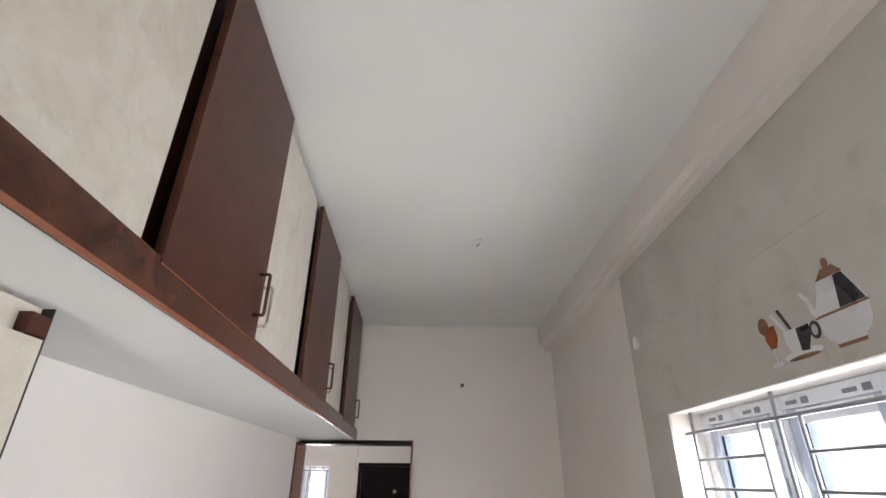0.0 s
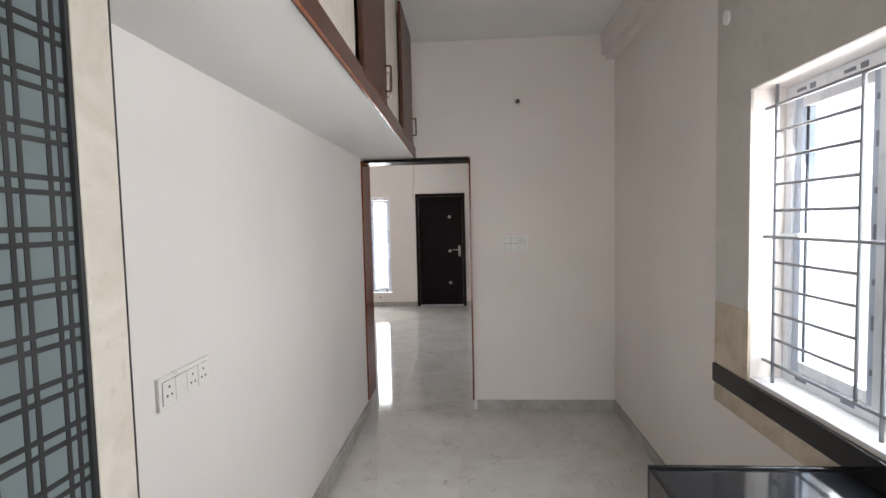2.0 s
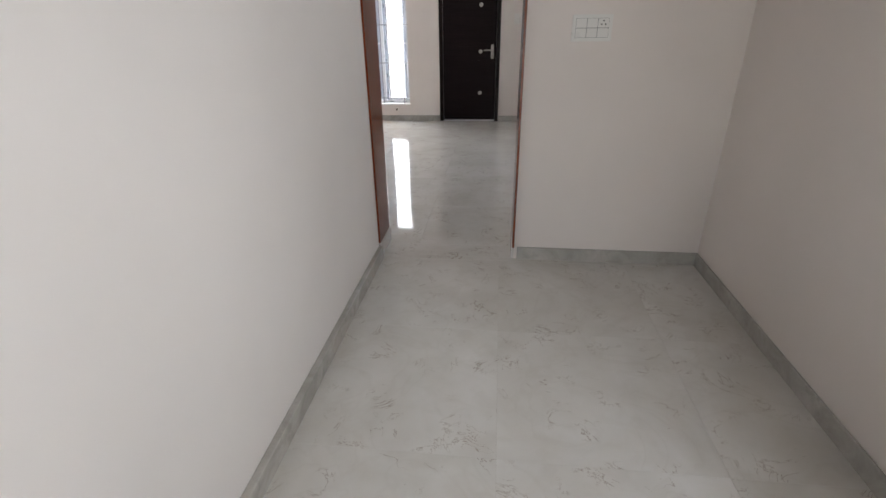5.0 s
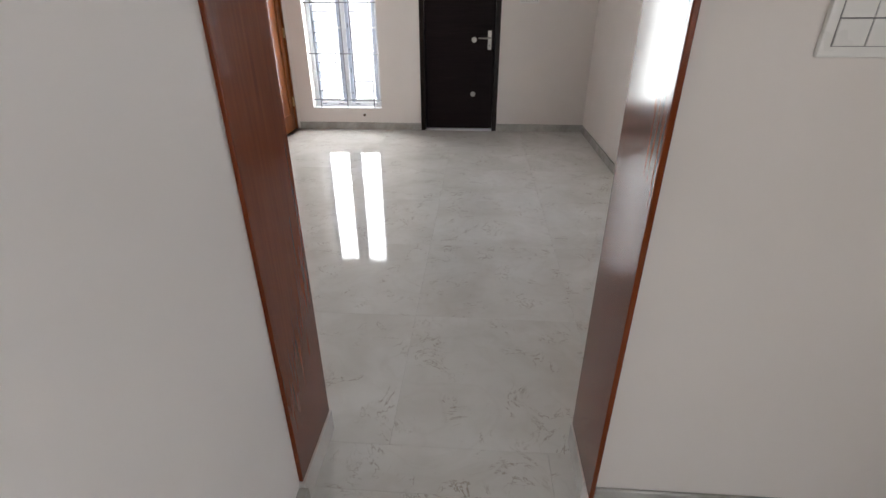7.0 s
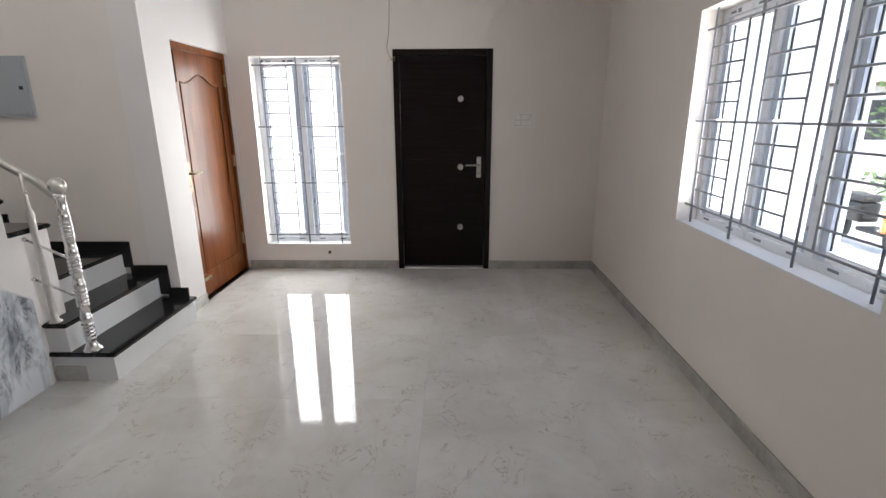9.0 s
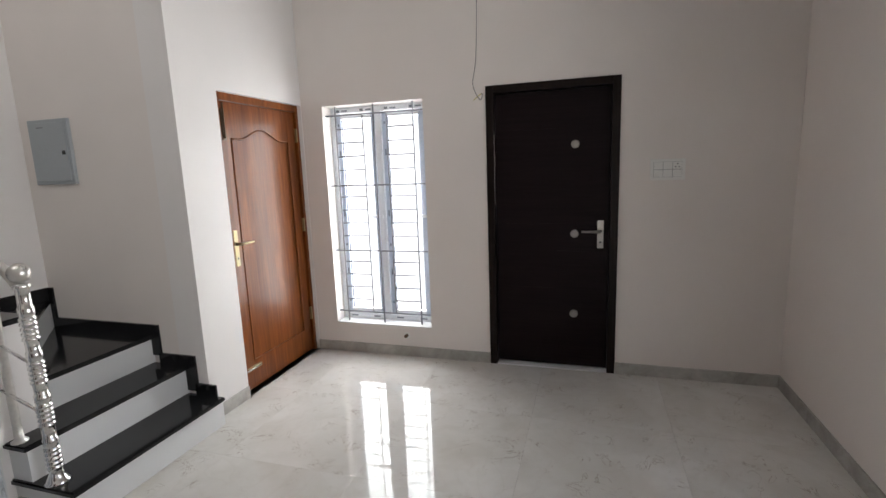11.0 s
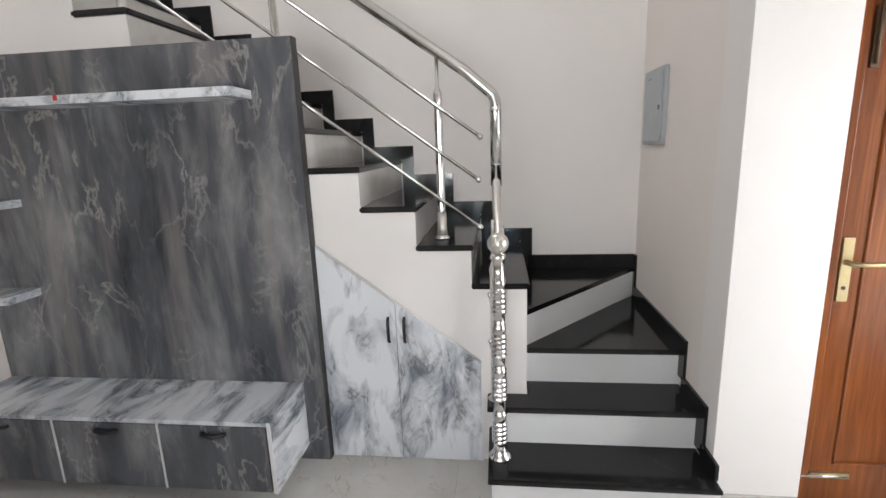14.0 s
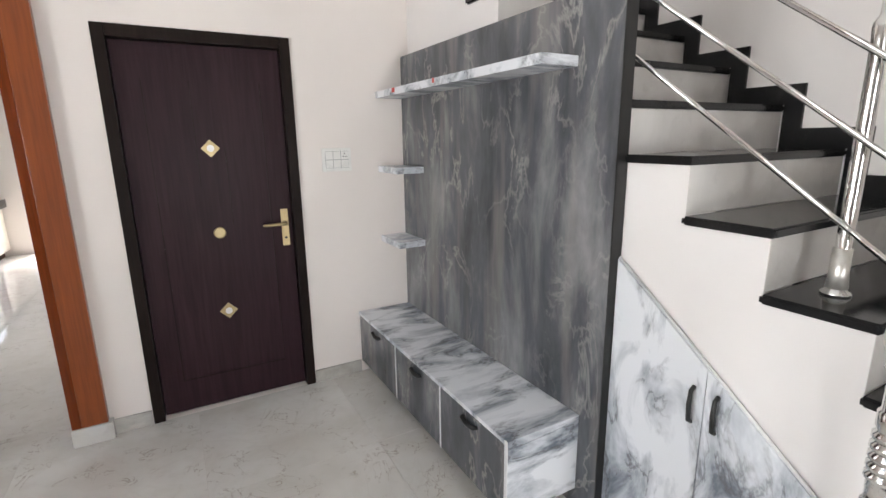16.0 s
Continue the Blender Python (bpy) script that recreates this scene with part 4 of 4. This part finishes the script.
wire([(0.04, 8.6, CEIL), (0.03, 8.6, 2.5), (0.02, 8.59, 2.2), (0.0, 8.58, 2.05), (0.05, 8.56, 1.95), (0.06, 8.57, 1.99), (0.0, 8.59, 1.955)], "thin loose ceiling wire with a yellow end", (0.04, 8.6, CEIL))
wire([(0.42, 6.2, CEIL), (0.43, 6.2, 2.75), (0.41, 6.21, 2.6), (0.36, 6.2, 2.52), (0.33, 6.2, 2.53)], "thin loose ceiling wire", (0.42, 6.2, CEIL))


# ---- kitchen ----
def loft():
    t = thing("loft_cabinet", "overhead loft cabinet with brown and cream laminate doors", "cabinet", (0.4, 1.3, 2.11))
    XF = 0.655

    def lean(bm):
        for v in bm.verts:
            if v.co.x > 0.5:
                v.co.x -= 0.021 * (v.co.y - 2.2)
        return bm
    ya, yb = KY0 + 0.002, KY1 - 0.002
    part("slab", lean(one_box(KX0 + 0.001, XF - 0.012, ya, yb, 2.112, 2.19)), M_CEIL, t, "white painted loft slab")
    part("edge_strip", lean(soft_box(XF - 0.011, XF, ya, yb, 2.108, 2.192, 0.002)), M_LOFTEDGE, t, "red-brown edge strip")
    part("worn_edge", lean(one_box(XF - 0.002, XF + 0.0015, ya, yb, 2.106, 2.116)), M_EDGEPAINT, t, "chipped orange lacquer edge")
    part("carcass", lean(one_box(KX0 + 0.001, XF - 0.05, ya, yb, 2.193, CEIL - 0.001)), M_LOFTBROWN, t)
    cuts = [-1.59, -1.0, -0.42, 0.20, 0.785, 1.385, 1.965, 2.585, 3.2, 3.83, 4.045]
    for i, (p, q) in enumerate(zip(cuts, cuts[1:])):
        brown = i % 2 == 0
        mt = M_LOFTBROWN if brown else M_CREAM
        if brown:
            p += 0.035
        f = XF + 0.002 if brown else XF - 0.022
        d = part("door", lean(soft_box(f - 0.019, f, p + 0.003, q - 0.003, 2.194 if not brown else 2.182, 3.005, 0.002)), mt, t, "brown laminate door" if brown else "cream laminate door")
        if q - p > 0.4:
            if brown:
                part("door_edge", lean(one_box(f - 0.0195, f + 0.0008, p + 0.001, p + 0.0028, 2.2, 3.005)), M_LOFTEDGE, d)
                part("door_edge", lean(one_box(f - 0.0195, f + 0.0008, p + 0.003, q - 0.003, 2.1795, 2.1818)), M_EDGEPAINT, d)
            y = q - 0.055 if brown else p + 0.055
            y = min(max(y, p + 0.03), q - 0.03)
            hb = tube(bmesh.new(), [(f, y, 2.245), (f + 0.028, y, 2.245), (f + 0.03, y, 2.25), (f + 0.03, y, 2.365), (f + 0.028, y, 2.37), (f, y, 2.37)], 0.005, 8)
            part("handle", lean(hb), M_HINGE if brown else M_STEEL, d, "steel bow handle")


loft()


def crockery_unit():
    t = thing("crockery_unit", "tall cream laminate unit with latticed frosted glass doors", "cabinet", (0.32, 0.2, 0))
    x, ye = 0.487, 0.875
    part("carcass", one_box(KX0 + 0.001, x - 0.022, KY0 + 0.003, ye - 0.004, 0.0, 2.104), M_CREAM, t)
    part("end_panel", one_box(KX0 + 0.001, x + 0.0005, ye - 0.0038, ye, 0.0, 2.104), M_BLACK, t, "dark end edge")
    part("cornice", one_box(x - 0.022, x + 0.002, ye - 0.05, ye - 0.004, 2.048, 2.085), M_LOFTBROWN, t, "brown packing piece")
    for y1 in (ye - 0.0042, ye - 0.862):
        y0 = y1 - 0.855
        z0, z1, g = 0.795, 2.045, 0.078
        d = part("glass_door", one_box(x - 0.02, x, y1 - g, y1, z0, z1), M_CREAM, t, "cream door frame with latticed frosted glass")
        part("frame_stile", one_box(x - 0.02, x, y0, y0 + g, z0, z1), M_CREAM, d)
        part("frame_rail", one_box(x - 0.02, x - 0.0003, y0 + g, y1 - g, z0, z0 + 0.085), M_CREAM, d)
        part("frame_rail", one_box(x - 0.02, x - 0.0003, y0 + g, y1 - g, z1 - 0.08, z1), M_CREAM, d)
        part("frosted_pane", one_box(x - 0.014, x - 0.009, y0 + g, y1 - g, z0 + 0.085, z1 - 0.08), M_FROST, d)
        part("bead", one_box(x - 0.012, x - 0.002, y1 - g - 0.008, y1 - g, z0 + 0.085, z1 - 0.08), M_LATTICE, d)
        part("bead", one_box(x - 0.012, x - 0.002, y0 + g, y1 - g - 0.008, z1 - 0.085, z1 - 0.0802), M_LATTICE, d)
        bm = bmesh.new()
        y = y1 - g - 0.02
        k = 0
        while y > y0 + g:
            box(bm, x - 0.0088, x - 0.0078, y - 0.008, y, z0 + 0.10, z1 - 0.09)
            y -= 0.019 if k % 2 == 0 else 0.045
            k += 1
        z, k = z0 + 0.11, 0
        while z < z1 - 0.1:
            box(bm, x - 0.0089, x - 0.0077, y0 + g, y1 - g - 0.01, z, z + 0.008)
            z += 0.021 if k % 2 == 0 else 0.052
            k += 1
        part("lattice", bm, M_LATTICE, d, "dark crossed double lines")
        part("rail_groove", one_box(x - 0.02, x - 0.006, y0, y1, 0.768, 0.793), M_LOFTBROWN, t, "brown shadow groove")
        part("lower_door", one_box(x - 0.02, x, y0, y1, 0.10, 0.766), M_CREAM, t)
    part("toe_kick", one_box(x - 0.06, x - 0.04, KY0 + 0.003, ye - 0.004, 0.0, 0.098), M_LOFTBROWN, t)


crockery_unit()

CT, CX, CYE = 0.80, 1.612, 1.585


def worktop():
    t = thing("kitchen_worktop", "polished black granite worktop with an upstand edge", "worktop", (1.9, 0.5, CT))
    sx0, sx1, sy0, sy1 = 1.735, 2.115, 0.42, 1.235
    for a in ((CX + 0.02, sx0, KY0 + 0.003, CYE), (sx1, KX1 - 0.012, KY0 + 0.003, CYE), (sx0, sx1, sy1, CYE), (sx0, sx1, KY0 + 0.003, sy0)):
        part("slab", one_box(*a, CT - 0.02, CT), M_COUNTER, t)
    part("front_apron", soft_box(CX, CX + 0.0195, KY0 + 0.003, CYE, CT - 0.105, CT + 0.003, 0.004), M_BLACKGRAN, t)
    part("end_edge", soft_box(CX, KX1 - 0.012, CYE + 0.0004, CYE + 0.016, CT - 0.105, CT + 0.008, 0.004), M_BLACKGRAN, t)
    s = thing("kitchen_sink", "dark composite sink with ribbed drainer and pale steel rim", "sink", (1.92, 0.83, CT))
    for a in ((sx0 - 0.012, sx0 + 0.012, sy0 - 0.012, sy1 + 0.012), (sx1 - 0.012, sx1 + 0.012, sy0 - 0.012, sy1 + 0.012), (sx0 + 0.0125, sx1 - 0.0125, sy1 - 0.012, sy1 + 0.012), (sx0 + 0.0125, sx1 - 0.0125, sy0 - 0.012, sy0 + 0.012)):
        part("rim", soft_box(*a, CT + 0.0005, CT + 0.005, 0.001), M_STEEL, s)
    ym = 0.90
    for a in ((sx0 + 0.004, sx0 + 0.010, ym, sy1 - 0.006), (sx1 - 0.010, sx1 - 0.004, ym, sy1 - 0.006), (sx0 + 0.0102, sx1 - 0.0102, sy1 - 0.012, sy1 - 0.006), (sx0 + 0.0102, sx1 - 0.0102, ym, ym + 0.006)):
        part("bowl_wall", one_box(*a, CT - 0.19, CT - 0.001), M_SINK, s)
    part("bowl_floor", one_box(sx0 + 0.004, sx1 - 0.004, ym, sy1 - 0.006, CT - 0.196, CT - 0.1905), M_SINK, s)
    part("waste", bar((1.92, 1.06, CT - 0.19), (1.92, 1.06, CT - 0.185), 0.04, 20), M_STEEL, s)
    part("drainer", one_box(sx0 + 0.013, sx1 - 0.013, sy0 + 0.013, ym - 0.001, CT - 0.03, CT - 0.012), M_SINK, s)
    for k in range(13):
        y = sy0 + 0.04 + k * 0.033
        part("rib", soft_box(sx0 + 0.03, sx1 - 0.03, y, y + 0.014, CT - 0.0118, CT - 0.002, 0.003), M_BLACK, s)


worktop()


def base_units():
    part_wall = solo("wall_counter_end", one_box(CX + 0.02, KX1 - 0.001, CYE - 0.08, CYE - 0.001, 0.0, CT - 0.021), M_WALL_W, "white painted low wall carrying the worktop end", "wall", (0, 0, 0), "structure")
    cuts = [1.50, 1.135, 0.77, 0.40, 0.03, -0.34, -0.71, -1.08, -1.59]
    for i, (q, p) in enumerate(zip(cuts, cuts[1:])):
        brown = i % 2 == 0
        mt = M_LOFTBROWN if brown else M_CREAM
        t = thing("base_cabinet", ("brown" if brown else "cream") + " laminate base cabinet with a bow handle under the worktop", "cabinet", (1.9, (p + q) / 2, 0), "kitchen base cabinets")
        part("body", one_box(1.69, KX1 - 0.002, p + 0.001, q - 0.001, 0.10, CT - 0.2), M_CREAM, t)
        part("plinth", one_box(1.74, KX1 - 0.002, p + 0.001, q - 0.001, 0.0, 0.0995), M_LOFTBROWN, t)
        d = part("door", soft_box(1.668, 1.6885, p + 0.002, q - 0.002, 0.105, CT - 0.107, 0.002), mt, t)
        y = p + 0.05 if brown else q - 0.05
        part("handle", tube(bmesh.new(), [(1.668, y, 0.49), (1.648, y, 0.49), (1.642, y, 0.50), (1.638, y, 0.55), (1.642, y, 0.60), (1.648, y, 0.61), (1.668, y, 0.61)], 0.0055, 8), M_STEEL, d, "steel bow handle")


base_units()

# wall tiles round the kitchen window, with the black granite sill band
TE = 2.41
tiles = thing("wall_tiling", "grey and beige glazed wall tiles round the kitchen window", "wall tiles", (KX1, 1.5, 0.8), kind="structure")
XT0, XT1 = KX1 - 0.010, KX1 - 0.0005


def tile_run(y0, y1, z0, z1, material, w, h):
    y = y1
    while y > y0 + 1e-3:
        yn = max(y - w, y0)
        z = z0
        while z < z1 - 1e-3:
            zn = min(z + h, z1)
            part("tile", one_box(XT0, XT1, yn + 0.0004, y - 0.0004, z + 0.0004, zn - 0.0004), material, tiles)
            z = zn
        y = yn


tile_run(KY0, TE, 2.088, 2.829, M_TILE_G, 0.6, 0.38)
tile_run(W3[1], TE, 1.186, 2.088, M_TILE_G, 0.6, 0.46)
tile_run(KY0, W3[0], 1.186, 2.088, M_TILE_G, 0.6, 0.46)
tile_run(W3[1], TE, 0.892, 1.186, M_TILE_B, 0.6, 0.3)
tile_run(KY0, W3[0], 0.892, 1.186, M_TILE_B, 0.6, 0.3)
tile_run(KY0, TE, 0.712, 0.803, M_TILE_B, 0.6, 0.3)
part("sill_band", soft_box(KX1 - 0.02, XT1, KY0, TE, 0.804, 0.891, 0.003), M_BLACKGRAN, tiles, "black granite sill band")


def decal(name, label, cat, at, pieces):
    """A thin printed transfer on the tiles; pieces are (name, outline in y and z, material)."""
    t = thing(name, label, cat, (XT0, at[0], at[1]))
    for i, (n, pts, m) in enumerate(pieces):
        part(n, prism([(at[0] - u, at[1] + v) for u, v in pts], "x", XT0 - 0.0012 - 0.0003 * i, XT0), m, t)


def oval(cu, cv, ru, rv, n=16):
    return [(cu + ru * math.cos(2 * math.pi * k / n), cv + rv * math.sin(2 * math.pi * k / n)) for k in range(n)]


decal("wall_sticker", "printed juice glass sticker on the grey tiles", "sticker", (1.39, 2.128), [
    ("stem", [(-0.004, 0.015), (0.004, 0.015), (0.004, 0.06), (-0.004, 0.06)], M_DEC_W), ("foot", oval(0, 0.008, 0.028, 0.008), M_DEC_W),
    ("bowl", [(-0.012, 0.055), (0.012, 0.055), (0.026, 0.085), (0.024, 0.12), (-0.024, 0.12), (-0.026, 0.085)], M_DEC_O), ("fruit_slice", oval(-0.022, 0.128, 0.022, 0.026), M_DEC_T)])
decal("wall_sticker", "printed coffee cup and saucer sticker on the grey tiles", "sticker", (1.285, 2.132), [
    ("saucer", oval(0.0, 0.012, 0.075, 0.014), M_DEC_W), ("saucer_edge", oval(0.0, 0.004, 0.06, 0.006), M_DEC_T),
    ("cup", [(-0.035, 0.015), (0.03, 0.015), (0.052, 0.055), (0.052, 0.085), (-0.052, 0.085), (-0.052, 0.055)], M_DEC_W),
    ("dark_panel", [(0.0, 0.02), (0.028, 0.016), (0.05, 0.055), (0.05, 0.083), (0.0, 0.083)], M_DEC_B), ("cup_handle", oval(0.066, 0.06, 0.018, 0.024), M_DEC_B),
    ("handle_gap", oval(0.066, 0.06, 0.010, 0.015), M_TILE_G), ("spoon", [(-0.055, 0.15), (-0.045, 0.152), (-0.015, 0.086), (-0.022, 0.085)], M_DEC_B), ("spoon", [(-0.085, 0.145), (-0.075, 0.15), (-0.035, 0.086), (-0.042, 0.085)], M_DEC_W)])
decal("wall_sticker", "printed tall coffee pot sticker on the grey tiles", "sticker", (1.12, 2.13), [
    ("pot", [(-0.042, 0.0), (0.042, 0.0), (0.048, 0.015), (0.066, 0.026), (0.077, 0.045), (0.082, 0.085), (-0.082, 0.085), (-0.077, 0.045), (-0.066, 0.026), (-0.048, 0.015)], M_DEC_W), ("gold_band", [(-0.042, -0.002), (0.042, -0.002), (0.045, 0.007), (-0.045, 0.007)], M_DEC_T),
    ("upper_pot", [(-0.082, 0.088), (0.082, 0.088), (0.04, 0.175), (-0.045, 0.175)], M_DEC_W), ("dark_panel", [(0.0, 0.09), (0.08, 0.09), (0.038, 0.174), (0.012, 0.174)], M_DEC_B),
    ("gold_band", [(-0.084, 0.083), (0.084, 0.083), (0.083, 0.089), (-0.083, 0.089)], M_DEC_T), ("lid", [(-0.046, 0.175), (0.042, 0.175), (0.02, 0.2), (-0.02, 0.2)], M_DEC_T), ("lid_knob", oval(0, 0.212, 0.009, 0.014), M_DEC_T),
    ("spout", [(-0.078, 0.085), (-0.092, 0.10), (-0.098, 0.14), (-0.118, 0.168), (-0.108, 0.17), (-0.088, 0.145), (-0.080, 0.115), (-0.066, 0.11)], M_DEC_W)])
t = thing("vent_cap", "small white oval cap on the tiled wall", "vent cap", (XT0, 2.32, 2.445))
part("cap", prism([(2.32 + u, 2.445 + v) for u, v in oval(0, 0, 0.022, 0.032)], "x", XT0 - 0.012, XT0), M_SWITCH, t)


# ---- outside ----
solo("ground", one_box(-150, 150, -150, 150, -0.6, -0.25), M_GROUND, "pale concrete yard", "ground", (0, 0, 0), "structure")
solo("boundary_wall_north", one_box(-6, 3.4, 10.9, 11.1, -0.25, 3.6), M_OUT, "bright white rendered boundary wall", "wall", (0, 0, 0), "structure")
solo("boundary_wall_east", one_box(4.2, 4.4, -4, 6.2, -0.25, 3.8), M_OUT, "bright white rendered neighbouring wall", "wall", (0, 0, 0), "structure")


def gate():
    t = thing("orange_gate", "orange painted gate leaf with a yellow centre panel", "gate", (9.4, 16.2, -0.25))
    part("leaf", soft_box(9.4, 10.25, 16.2, 16.26, -0.2, 1.2, 0.01), M_GATE, t)
    part("centre_panel", one_box(9.5, 9.78, 16.18, 16.2, 0.45, 0.8), M_YELLOW, t, "yellow square panel")
    for k in range(6):
        for z in (1.3, -0.02):
            part("stud", one_box(9.46 + k * 0.13, 9.52 + k * 0.13, 16.185, 16.2, z - 0.25, z - 0.19), M_YELLOW, t)


def tree(at, h, seed):
    rnd = random.Random(seed)
    t = thing("tree", "leafy green tree beyond the yard", "tree", at)
    x, y, z = at
    bm = tube(bmesh.new(), [(x, y, z), (x + 0.05, y, z + h * 0.3), (x - 0.05, y + 0.1, z + h * 0.6), (x, y, z + h * 0.8)], 0.1, 8, [0.13, 0.1, 0.07, 0.03])
    for k in range(7):
        a = k * 0.9
        zz = z + h * (0.35 + 0.06 * k)
        tube(bm, [(x, y, zz), (x + 0.5 * math.cos(a), y + 0.5 * math.sin(a), zz + 0.3), (x + 1.0 * math.cos(a), y + 1.0 * math.sin(a), zz + 0.5)], 0.03, 5, [0.04, 0.025, 0.01])
    part("trunk", bm, M_BARK, t)
    bm = bmesh.new()
    for k in range(1500):
        a, r = rnd.uniform(0, 6.283), 1.5 * rnd.random() ** 0.5
        c = Vector((x + r * math.cos(a), y + r * math.sin(a), z + h * rnd.uniform(0.32, 1.0) - r * 0.3))
        s = rnd.uniform(0.06, 0.13)
        u = Vector((rnd.uniform(-1, 1), rnd.uniform(-1, 1), rnd.uniform(-1, 1))).normalized()
        w = u.orthogonal().normalized() * s * 0.45
        vs = [bm.verts.new(c + d) for d in (-u * s, w, u * s, -w)]
        bm.faces.new(vs)
    part("crown", bm, M_LEAF, t, "loose green crown", "stuff")


def bush(at, seed):
    rnd = random.Random(seed)
    bm = bmesh.new()
    for k in range(500):
        c = Vector(at) + Vector((rnd.gauss(0, 0.35), rnd.gauss(0, 0.35), abs(rnd.gauss(0.25, 0.25))))
        s = rnd.uniform(0.05, 0.12)
        u = Vector((rnd.uniform(-1, 1), rnd.uniform(-1, 1), rnd.uniform(0, 1.2))).normalized()
        w = u.orthogonal().normalized() * s * 0.4
        bm.faces.new([bm.verts.new(c + d) for d in (-u * s, w, u * s, -w)])
    solo("bush", bm, M_LEAF, "low green bush on the pale yard", "bush", at)


def scooter(at):
    x, y, z = at
    t = thing("scooter", "dark parked scooter in the yard", "scooter", at)
    for dy in (-0.55, 0.55):
        wh = part("wheel", tube(bmesh.new(), [(x - 0.05, y + dy, z + 0.24), (x + 0.05, y + dy, z + 0.24)], 0.24, 18), M_BLACK, t)
        part("rim", tube(bmesh.new(), [(x - 0.055, y + dy, z + 0.24), (x + 0.055, y + dy, z + 0.24)], 0.14, 14), M_STEEL, wh)
    part("body", soft_box(x - 0.14, x + 0.14, y + 0.0, y + 0.75, z + 0.35, z + 0.62, 0.05), M_BLACK, t)
    part("footboard", soft_box(x - 0.15, x + 0.15, y - 0.4, y + 0.02, z + 0.25, z + 0.31, 0.02), M_BLACK, t)
    part("seat", soft_box(x - 0.13, x + 0.13, y + 0.0, y + 0.62, z + 0.625, z + 0.72, 0.04), M_DARK, t)
    part("front_shield", soft_box(x - 0.18, x + 0.18, y - 0.45, y - 0.38, z + 0.3, z + 0.88, 0.03), M_GATE, t)
    part("handlebar", tube(bmesh.new(), [(x - 0.32, y - 0.32, z + 1.0), (x, y - 0.4, z + 0.95), (x + 0.32, y - 0.32, z + 1.0)], 0.018, 8), M_BLACK, t)


def neighbour_house():
    t = thing("neighbour_house", "white neighbouring house across the yard", "house", (16, 22, -0.25))
    part("wall", one_box(12, 20, 20, 26, -0.25, 5.5), M_OUT, t)
    part("roof", one_box(11.6, 20.4, 19.6, 26.4, 5.5, 5.7), M_OUT, t)
    part("sunshade", one_box(12.0, 14.5, 19.3, 20.0, 2.3, 2.4), M_HINGE, t)
    for x in (13, 16, 18.3):
        w = part("window", one_box(x, x + 1.1, 19.97, 20.0, 0.7, 1.9), M_GASKET, t)
        part("window_frame", one_box(x - 0.06, x + 1.16, 19.95, 19.969, 0.62, 0.7), M_UPVC, w)


gate(), neighbour_house(), scooter((6.1, 10.7, -0.25))
tree((12.6, 16.6, -0.25), 4.6, 3), tree((11.4, 14.0, -0.25), 4.2, 5)
bush((10.2, 14.3, -0.25), 2), bush((9.8, 13.9, -0.25), 4)


# ---- floor tiles ----
def floor_tiles():
    floor = bpy.data.objects["floor"]
    S, G = 0.8, 0.0004
    shared = {}

    def slab_mesh(w, d):
        key = (round(w, 3), round(d, 3))
        if key not in shared:
            bm = one_box(G, w - G, G, d - G, -0.008, 0.0)
            me = bpy.data.meshes.new("tile")
            bm.to_mesh(me)
            bm.free()
            me.materials.append(M_FLOOR)
            shared[key] = me
        return shared[key]

    def lay(x0, x1, y0, y1):
        x = x0
        while x < x1 - 1e-3:
            xn = min(x + S, x1)
            y = y0
            while y < y1 - 1e-3:
                yn = min(y + S, y1)
                ob = new("tile", slab_mesh(xn - x, yn - y))
                ob.parent = floor
                ob.location = (x, y, 0)
                y = yn
            x = xn
    lay(SX0, LX1, LY0, LY1)
    lay(DOOR_L, DOOR_R, KY1, LY0)
    lay(KX0, KX1, KY0, KY1)


floor_tiles()
